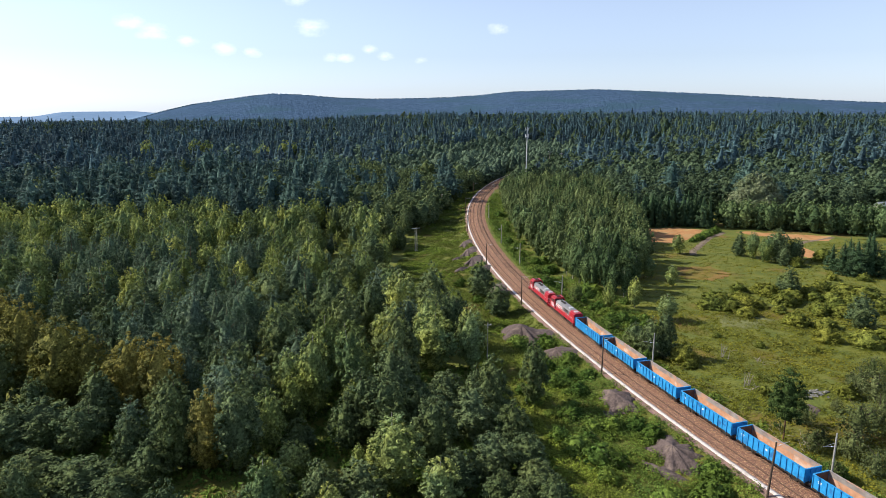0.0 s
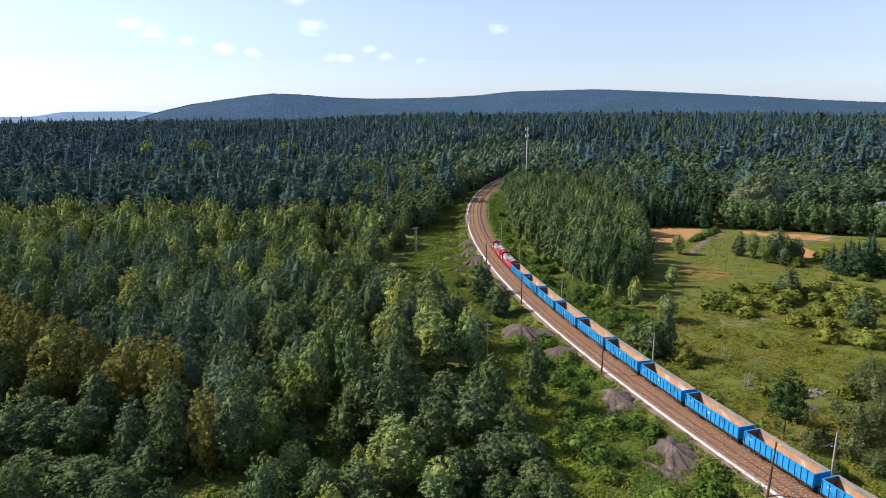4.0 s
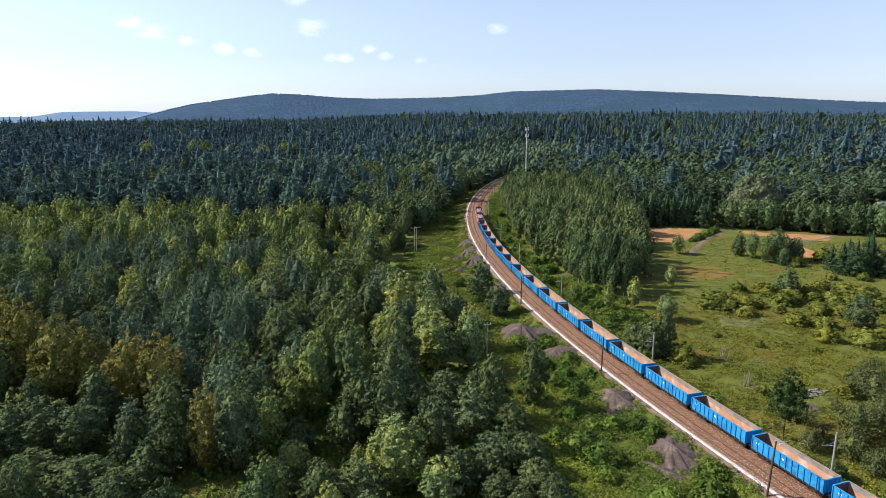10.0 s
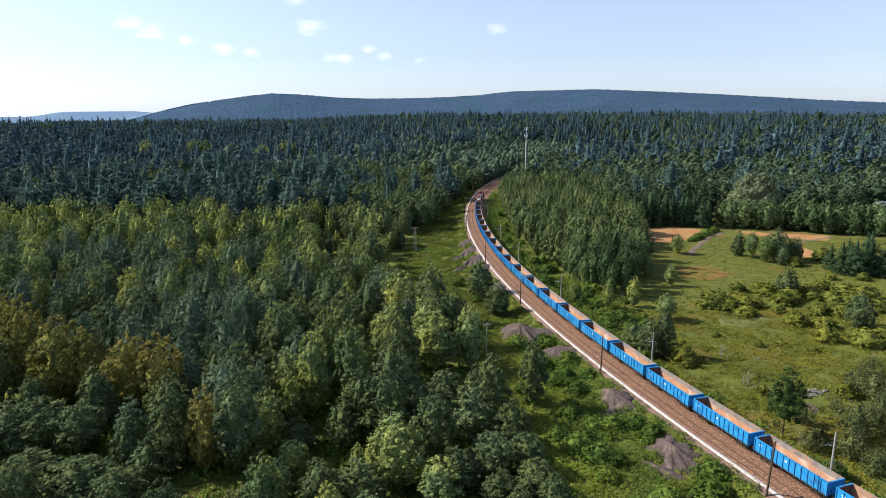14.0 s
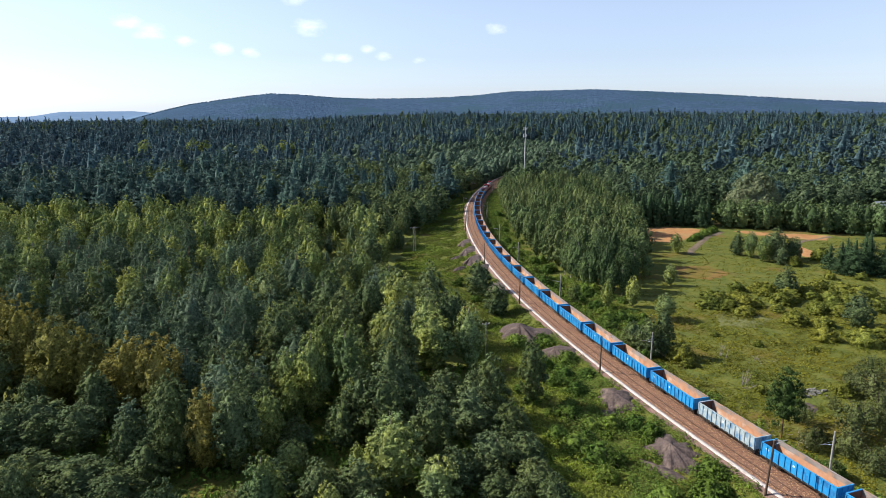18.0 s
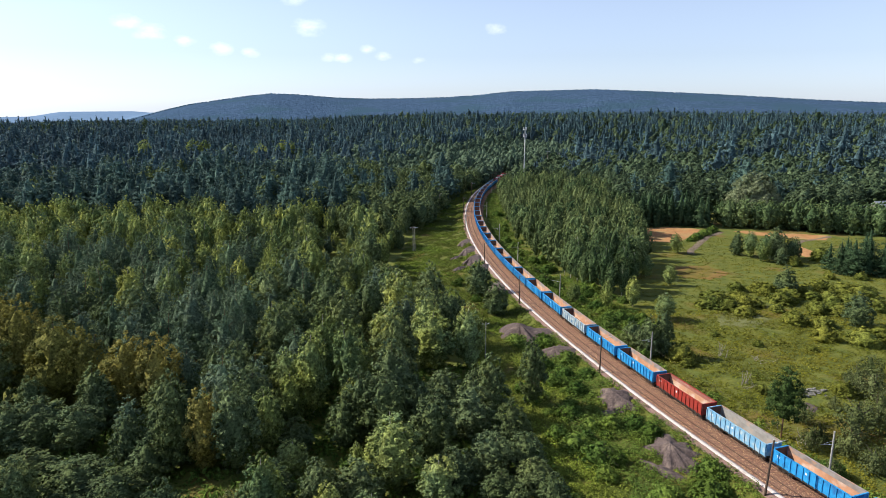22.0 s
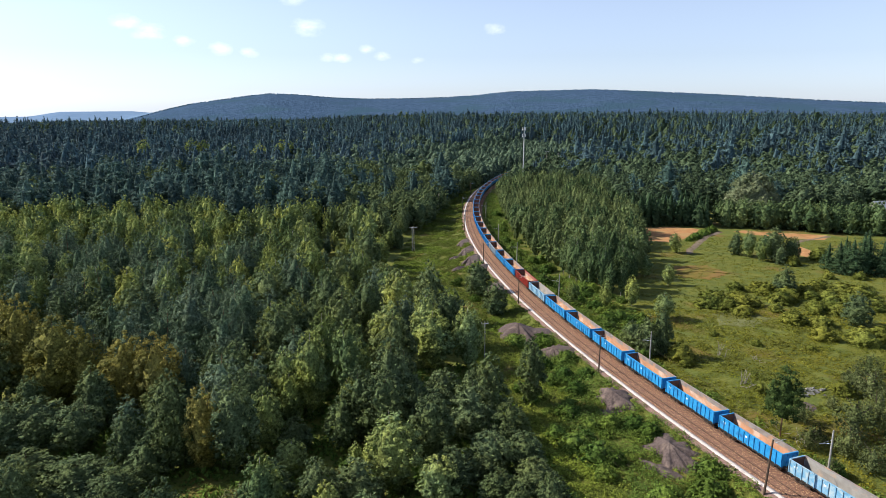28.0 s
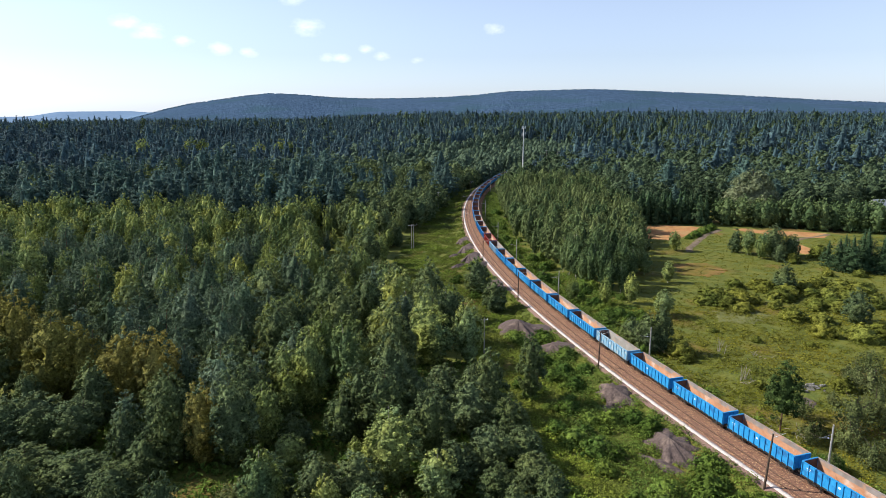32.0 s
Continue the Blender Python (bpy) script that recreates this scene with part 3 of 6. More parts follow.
def locomotive():
    """A six-axle hood diesel 17 m long, cab leading."""
    e = tagged(new("diesel_locomotive"), "red and grey-white hood diesel locomotive pulling the train", "locomotive", "leading locomotives")
    hl = 8.1
    bm = bmesh.new()
    box(bm, -hl, hl, -1.5, 1.5, 1.3, 1.5)
    part("walkway", bm, M["locored"], e, "red walkway edge")
    bm = bmesh.new()
    box(bm, -hl, hl, -1.3, 1.3, 1.0, 1.295)
    part("main_frame", bm, M["black"], e, "black underframe")
    bm = bmesh.new()
    box(bm, -2.0, 2.0, -1.25, 1.25, 0.4, 1.015)
    bmesh.ops.bevel(bm, geom=bm.edges[:], offset=0.12, segments=2, affect="EDGES")
    part("fuel_tank", bm, M["black"], e)
    for sgn in (1, -1):
        bogie(e, sgn * 5.0, 1.85, 3, "black three-axle bogie")
        buffers(e, sgn * (hl + 0.02), 1.06)
        bm = bmesh.new()
        box(bm, *sorted((sgn * (hl + 0.005), sgn * (hl + 0.07))), -1.4, 1.4, 0.55, 1.3)
        part("buffer_beam", bm, M["locored"], e)
        for a, b in ((-1.45, -0.8), (0.8, 1.45)):
            bm = bmesh.new()
            for y in (a, b):
                rod(bm, (sgn * (hl - 0.04), y, 1.5), (sgn * (hl - 0.04), y, 2.45), 0.022, 0.022, 5)
            rod(bm, (sgn * (hl - 0.04), a, 2.45), (sgn * (hl - 0.04), b, 2.45), 0.022, 0.022, 5)
            part("end_railing", bm, M["white"], e)

    def shell(name, x0, x1, w, z0, z1, r, material, label=""):
        bm = bmesh.new()
        box(bm, x0, x1, -w, w, z0, z1)
        top = [ed for ed in bm.edges if all(abs(v.co.z - z1) < 1e-4 for v in ed.verts) and abs(ed.verts[0].co.x - ed.verts[1].co.x) > 0.1]
        bmesh.ops.bevel(bm, geom=top, offset=r, segments=3, affect="EDGES")
        return part(name, bm, material, e, label)

    shell("nose", 6.55, 7.85, 1.15, 1.505, 3.3, 0.3, M["locored"], "low red nose")
    cab = shell("cab", 4.15, 6.5, 1.47, 1.505, 4.2, 0.35, M["locored"], "red driver's cab")
    for x0, x1, y in ((4.5, 5.2, 1), (5.4, 6.2, 1), (4.5, 5.2, -1), (5.4, 6.2, -1)):
        bm = bmesh.new()
        box(bm, x0, x1, *sorted((y * 1.474, y * 1.482)), 2.9, 3.65)
        part("side_window", bm, M["glass"], cab)
    for x in (6.51, 4.13):
        for y0, y1 in ((-1.25, -0.15), (0.15, 1.25)):
            bm = bmesh.new()
            box(bm, x, x + 0.012, y0, y1, 3.38, 3.82)
            part("windscreen", bm, M["glass"], cab)
    bm = bmesh.new()
    box(bm, 4.6, 6.0, -0.5, 0.5, 4.205, 4.32)
    part("cab_roof_vent", bm, M["black"], e)
    shell("engine_hood", -5.0, 4.08, 1.08, 2.3, 3.6, 0.25, M["locowhite"], "grey-white engine hood")
    bm = bmesh.new()
    box(bm, -5.0, 4.08, -1.1, 1.1, 1.505, 2.295)
    part("hood_skirt", bm, M["locored"], e, "red lower band")
    shell("rear_hood", -7.8, -5.03, 1.15, 1.505, 3.65, 0.3, M["locored"], "red rounded end hood")
    for k in range(4):
        for y in (1, -1):
            bm = bmesh.new()
            x = -4.2 + k * 0.8
            box(bm, x, x + 0.6, *sorted((y * 1.084, y * 1.1)), 2.45, 3.25)
            part("grille", bm, M["black"], e)
    for x, r in ((2.6, 0.36), (-3.2, 0.62), (-6.4, 0.62)):
        bm = bmesh.new()
        rod(bm, (x, 0, 3.58), (x, 0, 3.78), r, r * 0.92, 14)
        part("roof_fan", bm, M["black" if x > 0 else "mast"], e)
    bm = bmesh.new()
    box(bm, 0.6, 1.5, -0.35, 0.35, 3.595, 3.85)
    part("exhaust_box", bm, M["black"], e)
    for y in (1, -1):
        bm = bmesh.new()
        box(bm, -0.2, 3.6, *sorted((y * 1.084, y * 1.096)), 2.4, 2.95)
        part("lettering_band", bm, M["white"], e, "white band of unreadable lettering")
        for k, (x, wd) in enumerate(((0.1, 0.5), (0.8, 0.4), (1.4, 0.55), (2.2, 0.4), (2.8, 0.5))):
            bm = bmesh.new()
            box(bm, x, x + wd, *sorted((y * 1.097, y * 1.102)), 2.5, 2.85)
            part("letter_bar", bm, M["locored"], e)
        bm = bmesh.new()
        for x in np.linspace(-7.6, 3.9, 9):
            rod(bm, (x, y * 1.46, 1.5), (x, y * 1.46, 2.45), 0.02, 0.02, 5)
        rod(bm, (-7.6, y * 1.46, 2.45), (3.9, y * 1.46, 2.45), 0.022, 0.022, 5)
        part("walkway_railing", bm, M["white"], e)
        bm = bmesh.new()
        rod(bm, (7.85, y * 0.75, 2.0), (7.91, y * 0.75, 2.0), 0.15, 0.15, 12)
        part("headlight", bm, M["white"], e)
    for y in (1, -1):
        for k in range(3):
            bm = bmesh.new()
            x = 4.5 + 0.55 * k
            v = [bm.verts.new((xx, y * yy, zz)) for xx, zz in ((x, 1.75), (x + 0.28, 1.75), (x + 0.5, 2.7), (x + 0.22, 2.7)) for yy in (1.474, 1.484)]
            for q in ((0, 2, 4, 6), (7, 5, 3, 1), (0, 1, 3, 2), (2, 3, 5, 4), (4, 5, 7, 6), (6, 7, 1, 0)):
                bm.faces.new([v[i] for i in q])
            bmesh.ops.recalc_face_normals(bm, faces=bm.faces[:])
            part("cab_stripe", bm, M["white"], cab, "slanting white stripe")
    bm = bmesh.new()
    box(bm, 7.853, 7.863, -1.0, 1.0, 2.3, 2.75)
    part("nose_panel", bm, M["white"], e, "white painted nose panel")
    return e


train = []                                    # thing, and how far its middle runs ahead of the first wagon's front corner
loco = locomotive()
train.append((loco, 0.62 + 8.66))
train.append((copy_thing(loco, Matrix()), 0.62 + 8.66 + 17.3))
kinds = dict(blue=open_wagon(M["blue"], "bright blue open steel freight wagon, empty, rusty inside"),
             red=open_wagon(M["red"], "rust-red open steel freight wagon between blue wagons", "reddust"),
             pale=open_wagon(M["pale"], "bleached pale blue-grey open freight wagon, streaked"),
             light=open_wagon(M["light"], "faded light blue open freight wagon with worn paint", "greydust"))
used = set()
for k in range(40):
    kind = {21: "pale", 24: "red", 25: "light", 32: "light"}.get(k, "blue")
    ob = kinds[kind] if kind not in used else copy_thing(kinds[kind], Matrix())
    used.add(kind)
    train.append((ob, -6.4 - 14.04 * k))


def motions():
    times = [0.0] + [float(t) for t in range(1, 32)] + [32.0]
    late_t, late = [0, 5, 10, 13, 16, 32], [-4.5, -3.6, -2.2, -1.0, -0.1, 0.0]
    for ob, ahead in train:
        rows = []
        for t in times:
            x, y, h = along(72.6 + 13.5 * t + float(np.interp(t, late_t, late)) + ahead)
            rows.append((t, pose(float(x), float(y), RAIL, 0, 0, 90 - math.degrees(float(h)))))
        walk(ob, rows)


# ---------- trees: leaf clumps on lobed crowns, all in triangles ----------
def leaf_tris(p, n, size, rg, along_t=None, slim=0.62):
    """Pointed leaf clumps at p, facing n."""
    n = n / (np.linalg.norm(n, axis=1, keepdims=True) + 1e-9)
    t = rg.normal(size=p.shape) if along_t is None else along_t + 0.25 * rg.normal(size=p.shape)
    t = t - n * np.sum(t * n, 1, keepdims=True)
    t = t / (np.linalg.norm(t, axis=1, keepdims=True) + 1e-9)
    b = np.cross(n, t)
    s = size[:, None]
    v = np.stack([p + t * s, p + b * s * slim - t * s * 0.6, p - b * s * slim - t * s * 0.6], 1)
    return v.reshape(-1, 3), np.arange(3 * len(p)).reshape(-1, 3)


def ball(c, r):
    """An eight-sided lump (the shaded inside of a clump)."""
    v = np.array([[1, 0, 0], [0, 1, 0], [-1, 0, 0], [0, -1, 0], [0, 0, 1], [0, 0, -1]], float)
    f = np.array([[0, 1, 4], [1, 2, 4], [2, 3, 4], [3, 0, 4], [1, 0, 5], [2, 1, 5], [3, 2, 5], [0, 3, 5]])
    return v * np.asarray(r) + np.asarray(c), f


def stack(pieces):
    v, f, k = [], [], 0
    for a, b in pieces:
        v.append(a)
        f.append(b + k)
        k += len(a)
    return np.concatenate(v), np.concatenate(f)


def halved(q):
    return np.concatenate([q[:, [0, 1, 2]], q[:, [0, 2, 3]]])


def stem(h, r, rg, limbs=4, n=5, reach=2.0, low=0.35):
    """A tapered trunk with limbs."""
    out = []

    def tube(a, b, r0, r1):
        a, b = np.array(a, float), np.array(b, float)
        d = (b - a) / np.linalg.norm(b - a)
        u = np.cross(d, [0.3, 0.9, 0.1])
        u /= np.linalg.norm(u)
        w = np.cross(d, u)
        ang = 2 * np.pi * np.arange(n) / n
        ring = np.cos(ang)[:, None] * u + np.sin(ang)[:, None] * w
        k = np.arange(n)
        out.append((np.concatenate([a + ring * r0, b + ring * r1]), halved(np.stack([k, (k + 1) % n, n + (k + 1) % n, n + k], 1))))

    bend = rg.normal(size=2) * 0.02 * h
    tube((0, 0, -0.4), (bend[0], bend[1], h * 0.5), r, r * 0.65)
    tube((bend[0], bend[1], h * 0.5), (bend[0] * 1.6, bend[1] * 1.6, h * 0.93), r * 0.65, r * 0.12)
    for k in range(limbs):
        a = 2.4 * k + rg.random()
        z = h * (low + 0.45 * k / max(limbs, 1))
        tube((bend[0] * z / h, bend[1] * z / h, z), (reach * math.cos(a), reach * math.sin(a), z + reach * 0.8), r * 0.35, r * 0.1)
    return stack(out)


LUMP = ball((0, 0, 0), (1, 1, 1))
FORMS = dict(oval=lambda u: np.minimum(1, (u + 0.1) / 0.5) ** 0.6 * np.maximum(1 - np.maximum(0, (u - 0.4) / 0.6) ** 2.1, 0) ** 0.7,
             egg=lambda u: np.minimum(1, (u + 0.12) / 0.36) ** 0.6 * np.maximum(1 - np.maximum(0, (u - 0.25) / 0.75) ** 1.8, 0) ** 0.75,
             dome=lambda u: np.maximum(1 - u ** 2.2, 0) ** 0.6 * (0.75 + 0.25 * np.minimum(u / 0.2, 1)),
             cone=lambda u: (0.98 * (1 - u) ** 0.82 + 0.02) * (0.7 + 0.3 * np.minimum(u / 0.1, 1)),
             spire=lambda u: 0.98 * (1 - u) ** 0.62 * (0.6 + 0.4 * np.minimum(u / 0.25, 1)) + 0.02)


def crown_clumped(h, R, leaves_n, size, seed, low=0.1, clumps=40, form="egg", clump=0.3, flat=0.9, body=0.5, lift=0.1, grid=(6, 8), slim=0.6, fray=0.6, droop=False, lump=0.7):
    """A crown of leafy clumps set all round an envelope, over a closed, shaded inside.
    clump: a clump's radius as a share of R; flat: its height to its width; droop: leaves that hang outwards like conifer boughs."""
    rg = np.random.default_rng(seed)
    prof = FORMS[form]
    us = np.linspace(0, 1, 200)
    cdf = np.cumsum(prof(us) + (0.5 if form in ("cone", "spire") else 0.1))
    k = np.arange(clumps)
    u = np.interp((k + 0.5) / clumps, cdf / cdf[-1], us)
    if form in ("cone", "spire") and clumps > 8:
        tiers = max(4, clumps // 5)
        u = np.round(u * tiers + 0.25 * rg.normal(size=clumps)) / tiers
        u = np.clip(u, 0, 0.985)
        u[-1] = 0.985
    a = 2.39996 * k + 0.7 * rg.random(clumps)
    least = 0.32 if form in ("cone", "spire") else 0.5
    rc = R * clump * (0.7 + 0.6 * rg.random(clumps)) * (least + (1 - least) * prof(u))
    d = np.maximum(0, R * prof(u) * ((0.94 if least < 0.5 else 0.86) + (0.12 if least < 0.5 else 0.26) * rg.random(clumps)) - 0.5 * rc)
    lean = rg.normal(size=2) * 0.07 * R
    z = h * (low + (1 - low) * u) - rc * flat * (0.1 + 0.75 * u) + 0.05 * h * rg.normal(size=clumps) * (1 - 0.6 * u)
    cs = np.stack([d * np.cos(a) + lean[0] * u, d * np.sin(a) + lean[1] * u, z], 1)
    stretch = np.array([1, 1, flat])
    nr, ns = grid
    U, A = np.meshgrid(np.linspace(0, 1, nr), 2 * np.pi * np.arange(ns) / ns, indexing="ij")
    rr = body * R * prof(U * 0.97) * (1 + 0.22 * rg.normal(size=U.shape))
    core = np.stack([rr * np.cos(A) + lean[0] * U, rr * np.sin(A) + lean[1] * U, h * (low + 0.03 + ((0.9 if least < 0.5 else 0.8) - low) * U)], -1).reshape(-1, 3)
    i, j = np.meshgrid(np.arange(nr - 1), np.arange(ns), indexing="ij")
    tris = [(core, halved(np.stack([i * ns + j, i * ns + (j + 1) % ns, (i + 1) * ns + (j + 1) % ns, (i + 1) * ns + j], -1).reshape(-1, 4)))]
    lv, lf = LUMP
    if lump:
        for c, r in zip(cs, rc):
            tris.append((c + lv * stretch * r * lump * (1 + 0.25 * rg.normal(size=(len(lv), 1))), lf))
    m = leaves_n * 3
    pick = rg.choice(clumps, m, p=rc ** 2 / np.sum(rc ** 2))
    e = rg.normal(size=(m, 3))
    e[:, 2] += 0.25
    e /= np.linalg.norm(e, axis=1, keepdims=True)
    p = cs[pick] + e * stretch * (rc[pick] * (0.72 + fray * rg.random(m) ** 1.4))[:, None]
    gap = np.linalg.norm((p[:, None] - cs[None]) / stretch, axis=2) / rc[None]
    keep = np.nonzero(gap.min(1) > 0.64)[0][:leaves_n]
    p, e = p[keep], e[keep]
    mid = (p - np.array([0, 0, h * (low + 0.42 * (1 - low))])) / np.array([R, R, h * 0.5])
    mid /= np.linalg.norm(mid, axis=1, keepdims=True) + 1e-6
    n = 0.6 * e + 0.6 * mid + 0.42 * rg.normal(size=e.shape) + np.array([0, 0, lift])
    hang = None
    if droop:
        hang = mid * np.array([1, 1, 0]) + np.array([0, 0, -0.35])
        n = n + np.array([0, 0, 0.5])
    tris.append(leaf_tris(p, n, size * (0.55 + 0.8 * rg.random(len(p))) * ((0.65 + 0.35 * prof(np.clip((p[:, 2] / h - low) / (1 - low), 0, 1))) if least < 0.5 else 1.0), rg, hang, slim))
    return stack(tris)


# near trees are things of their own, far ones are joined woods; every form is one metre tall until scaled
BARK = dict(aspen="birch_bark", lonepine="pine_bark", broadleaf="bark", birch="birch_bark", knoll="bark", hornbeam="bark", pine="pine_bark", spruce="bark", dark="pine_bark", willow="bark", shrub="bark", sallow="bark", bush="bark", farpine="pine_bark")
SHAPES = dict(
    broadleaf=lambda k, d: crown_clumped(14, 3.5 + 0.4 * (k % 3), (36, 380, 2500)[d], (0.85, 0.45, 0.24)[d], 100 + k, 0.02, (9, 40, 100)[d], ("egg", "oval")[k % 2], (0.42, 0.26, 0.2)[d], 1.0, (0.7, 0.6, 0.6)[d], grid=((4, 6), (5, 7), (7, 9))[d]),
    birch=lambda k, d: crown_clumped(15, 3.0 + 0.3 * (k % 3), (36, 420, 2300)[d], (0.8, 0.4, 0.21)[d], 200 + k, 0.04, (9, 44, 100)[d], "oval", (0.42, 0.23, 0.2)[d], 1.3, (0.7, 0.6, 0.6)[d], grid=((4, 6), (5, 7), (7, 9))[d]),
    hornbeam=lambda k, d: crown_clumped(16, 4.1 + 0.3 * (k % 3), (60, 600, 3200)[d], (1.0, 0.5, 0.25)[d], 300 + k, 0.0, (8, 30, 110)[d], "oval", (0.4, 0.33, 0.19)[d], 0.85, 0.6),
    pine=lambda k, d: crown_clumped(13, 2.9 + 0.25 * (k % 3), (40, 300, 2200)[d], (0.8, 0.48, 0.24)[d], 400 + k, 0.04, (10, 30, 90)[d], "egg", (0.4, 0.3, 0.2)[d], 0.7, (0.5, 0.5, 0.5)[d], 0.25, grid=((4, 6), (5, 7), (7, 9))[d], slim=0.4, fray=0.85, lump=0.6),
    spruce=lambda k, d: crown_clumped(14, 2.9 + 0.25 * (k % 3), (120, 420, 1600)[d], (0.85, 0.54, 0.34)[d], 500 + k, 0.02, (16, 44, 60)[d], "cone", (0.28, 0.22, 0.3)[d], 0.8, (0.45, 0.5, 0.4)[d], 0.1, grid=((3, 5), (5, 6), (8, 8))[d], fray=0.5, droop=True, lump=0),
    willow=lambda k, d: crown_clumped(14, 7.5, 5000, 0.32, 600 + k, 0.0, 130, "dome", 0.19, 0.9, 0.65),
    shrub=lambda k, d: crown_clumped(3.0, 2.1, 1000, 0.15, 700 + k, -0.1, 30, "dome", 0.26, 0.85, 0.75, fray=0.4),
    bush=lambda k, d: crown_clumped(2.2, 1.6, 900, 0.14, 880 + k, -0.1, 26, "dome", 0.28, 0.9, 0.6, fray=0.8),
    aspen=lambda k, d: crown_clumped(15, 3.0 + 0.3 * (k % 3), (36, 320, 2200)[d], (0.8, 0.46, 0.22)[d], 150 + k, 0.1, (9, 30, 90)[d], "oval", (0.42, 0.3, 0.2)[d], 1.1, (0.7, 0.6, 0.6)[d], grid=((4, 6), (5, 7), (7, 9))[d]),
    lonepine=lambda k, d: crown_clumped(12, 3.4, 3000, 0.2, 860 + k, 0.26, 70, "egg", 0.22, 0.5, 0.5, 0.3, fray=0.7),
    farpine=lambda k, d: crown_clumped(14, 3.1 + 0.3 * (k % 3), (120, 420, 1600)[d], (0.88, 0.54, 0.34)[d], 870 + k, 0.2, (16, 44, 50)[d], "spire", (0.28, 0.22, 0.3)[d], 0.8, (0.45, 0.5, 0.4)[d], 0.15, grid=((3, 5), (5, 6), (7, 8))[d], fray=0.5, lump=0),
    sallow=lambda k, d: crown_clumped(5.0, 2.1, 1100, 0.16, 890 + k, 0.0, 40, "oval", 0.26, 1.1, 0.3, fray=1.2, lump=0.4),
    knoll=lambda k, d: crown_clumped(14, 5.0, 14, 2.4, 950 + k, -0.1, 5, "dome", 0.5, 1.0, 0.8, grid=(3, 5), lump=0),
)
HIGH = dict(aspen=15, lonepine=12, broadleaf=14, birch=15, hornbeam=16, pine=13, spruce=14, willow=14, shrub=3.0, sallow=5.0, farpine=14, bush=2.2, knoll=14)
NAMES = dict(broadleaf=("broadleaf_tree", "tree", "dense mid-green alder or aspen standing in the wood"),
             birch=("birch_tree", "birch", "slender light-green birch with a pale trunk"),
             hornbeam=("hornbeam_tree", "tree", "broad yellow-brown seeding hornbeam at the wood's edge"),
             pine=("pine_tree", "pine", "grey-green young pine with tufted branches"),
             spruce=("spruce_tree", "spruce", "dark green spruce with drooping tiers by the meadow"),
             willow=("willow_tree", "willow", "large silvery grey-green willow behind the field"),
             shrub=("shrub", "shrub", "rounded olive-green shrub growing in the meadow"))
NAMES["sallow"] = ("sallow_bush", "bush", "loose grey-green sallow bush in the thicket below the railway")
NAMES["bush"] = ("bush", "bush", "dense green leafy bush on the railway bank")
NAMES["aspen"] = ("aspen_tree", "tree", "slender dark blue-green aspen with a bare lower trunk")
NAMES["lonepine"] = ("pine_tree", "pine", "dark green lone pine with a bare lower trunk")
made_things, templates = {}, {}


def plant(kind, x, y, h, wide=1.0, label="", group=""):
    """One tree as a thing: trunk and crown under an empty at its foot."""
    seq = made_things.setdefault(kind, [])
    z = float(ground(x, y)[0])
    m = pose(x, y, z - 0.05, 0, 0, 137.5 * len(seq)) @ Matrix.Diagonal((wide * h / HIGH[kind], wide * h / HIGH[kind], h / HIGH[kind], 1))
    name, cat, words = NAMES[kind]
    nv = 5
    if len(seq) < nv:
        k = len(seq)
        ob = tagged(new(name), label or words, cat, group or {"shrub": "meadow shrubs", "bush": "bank bushes"}.get(kind, "near trees"))
        hh = HIGH[kind]
        if kind not in ("shrub", "bush"):
            v, f = stem(hh, {"willow": 0.5, "hornbeam": 0.25}.get(kind, 0.16), np.random.default_rng(k), 5, 6, {"willow": 4.0, "shrub": 0.8, "spruce": 0.8}.get(kind, 1.6), 0.3)
            part("trunk", mesh_np("trunk", v, f, M[BARK[kind]], True), None, ob)
        else:
            v, f = stem(2.2, 0.06, np.random.default_rng(k), 5, 4, 0.9, 0.1)
            part("stem", mesh_np("stem", v, f, M["bark"], True), None, ob)
        v, f = SHAPES[kind](k, 2)
        part("crown", mesh_np("crown", v, f, L[{"bush": "scrub", "lonepine": "darkpine"}.get(kind, kind)]), None, ob)
        ob.matrix_basis = m
        seq.append(ob)
    else:
        src = seq[(7 * len(seq) + int(abs(x) * 3)) % nv]
        keep = src.matrix_basis.copy()
        src.matrix_basis = Matrix()
        ob = copy_thing(src, m)
        src.matrix_basis = keep
        if label:
            tagged(ob, label)
        if group:
            tagged(ob, group=group)
        seq.append(ob)
    return ob


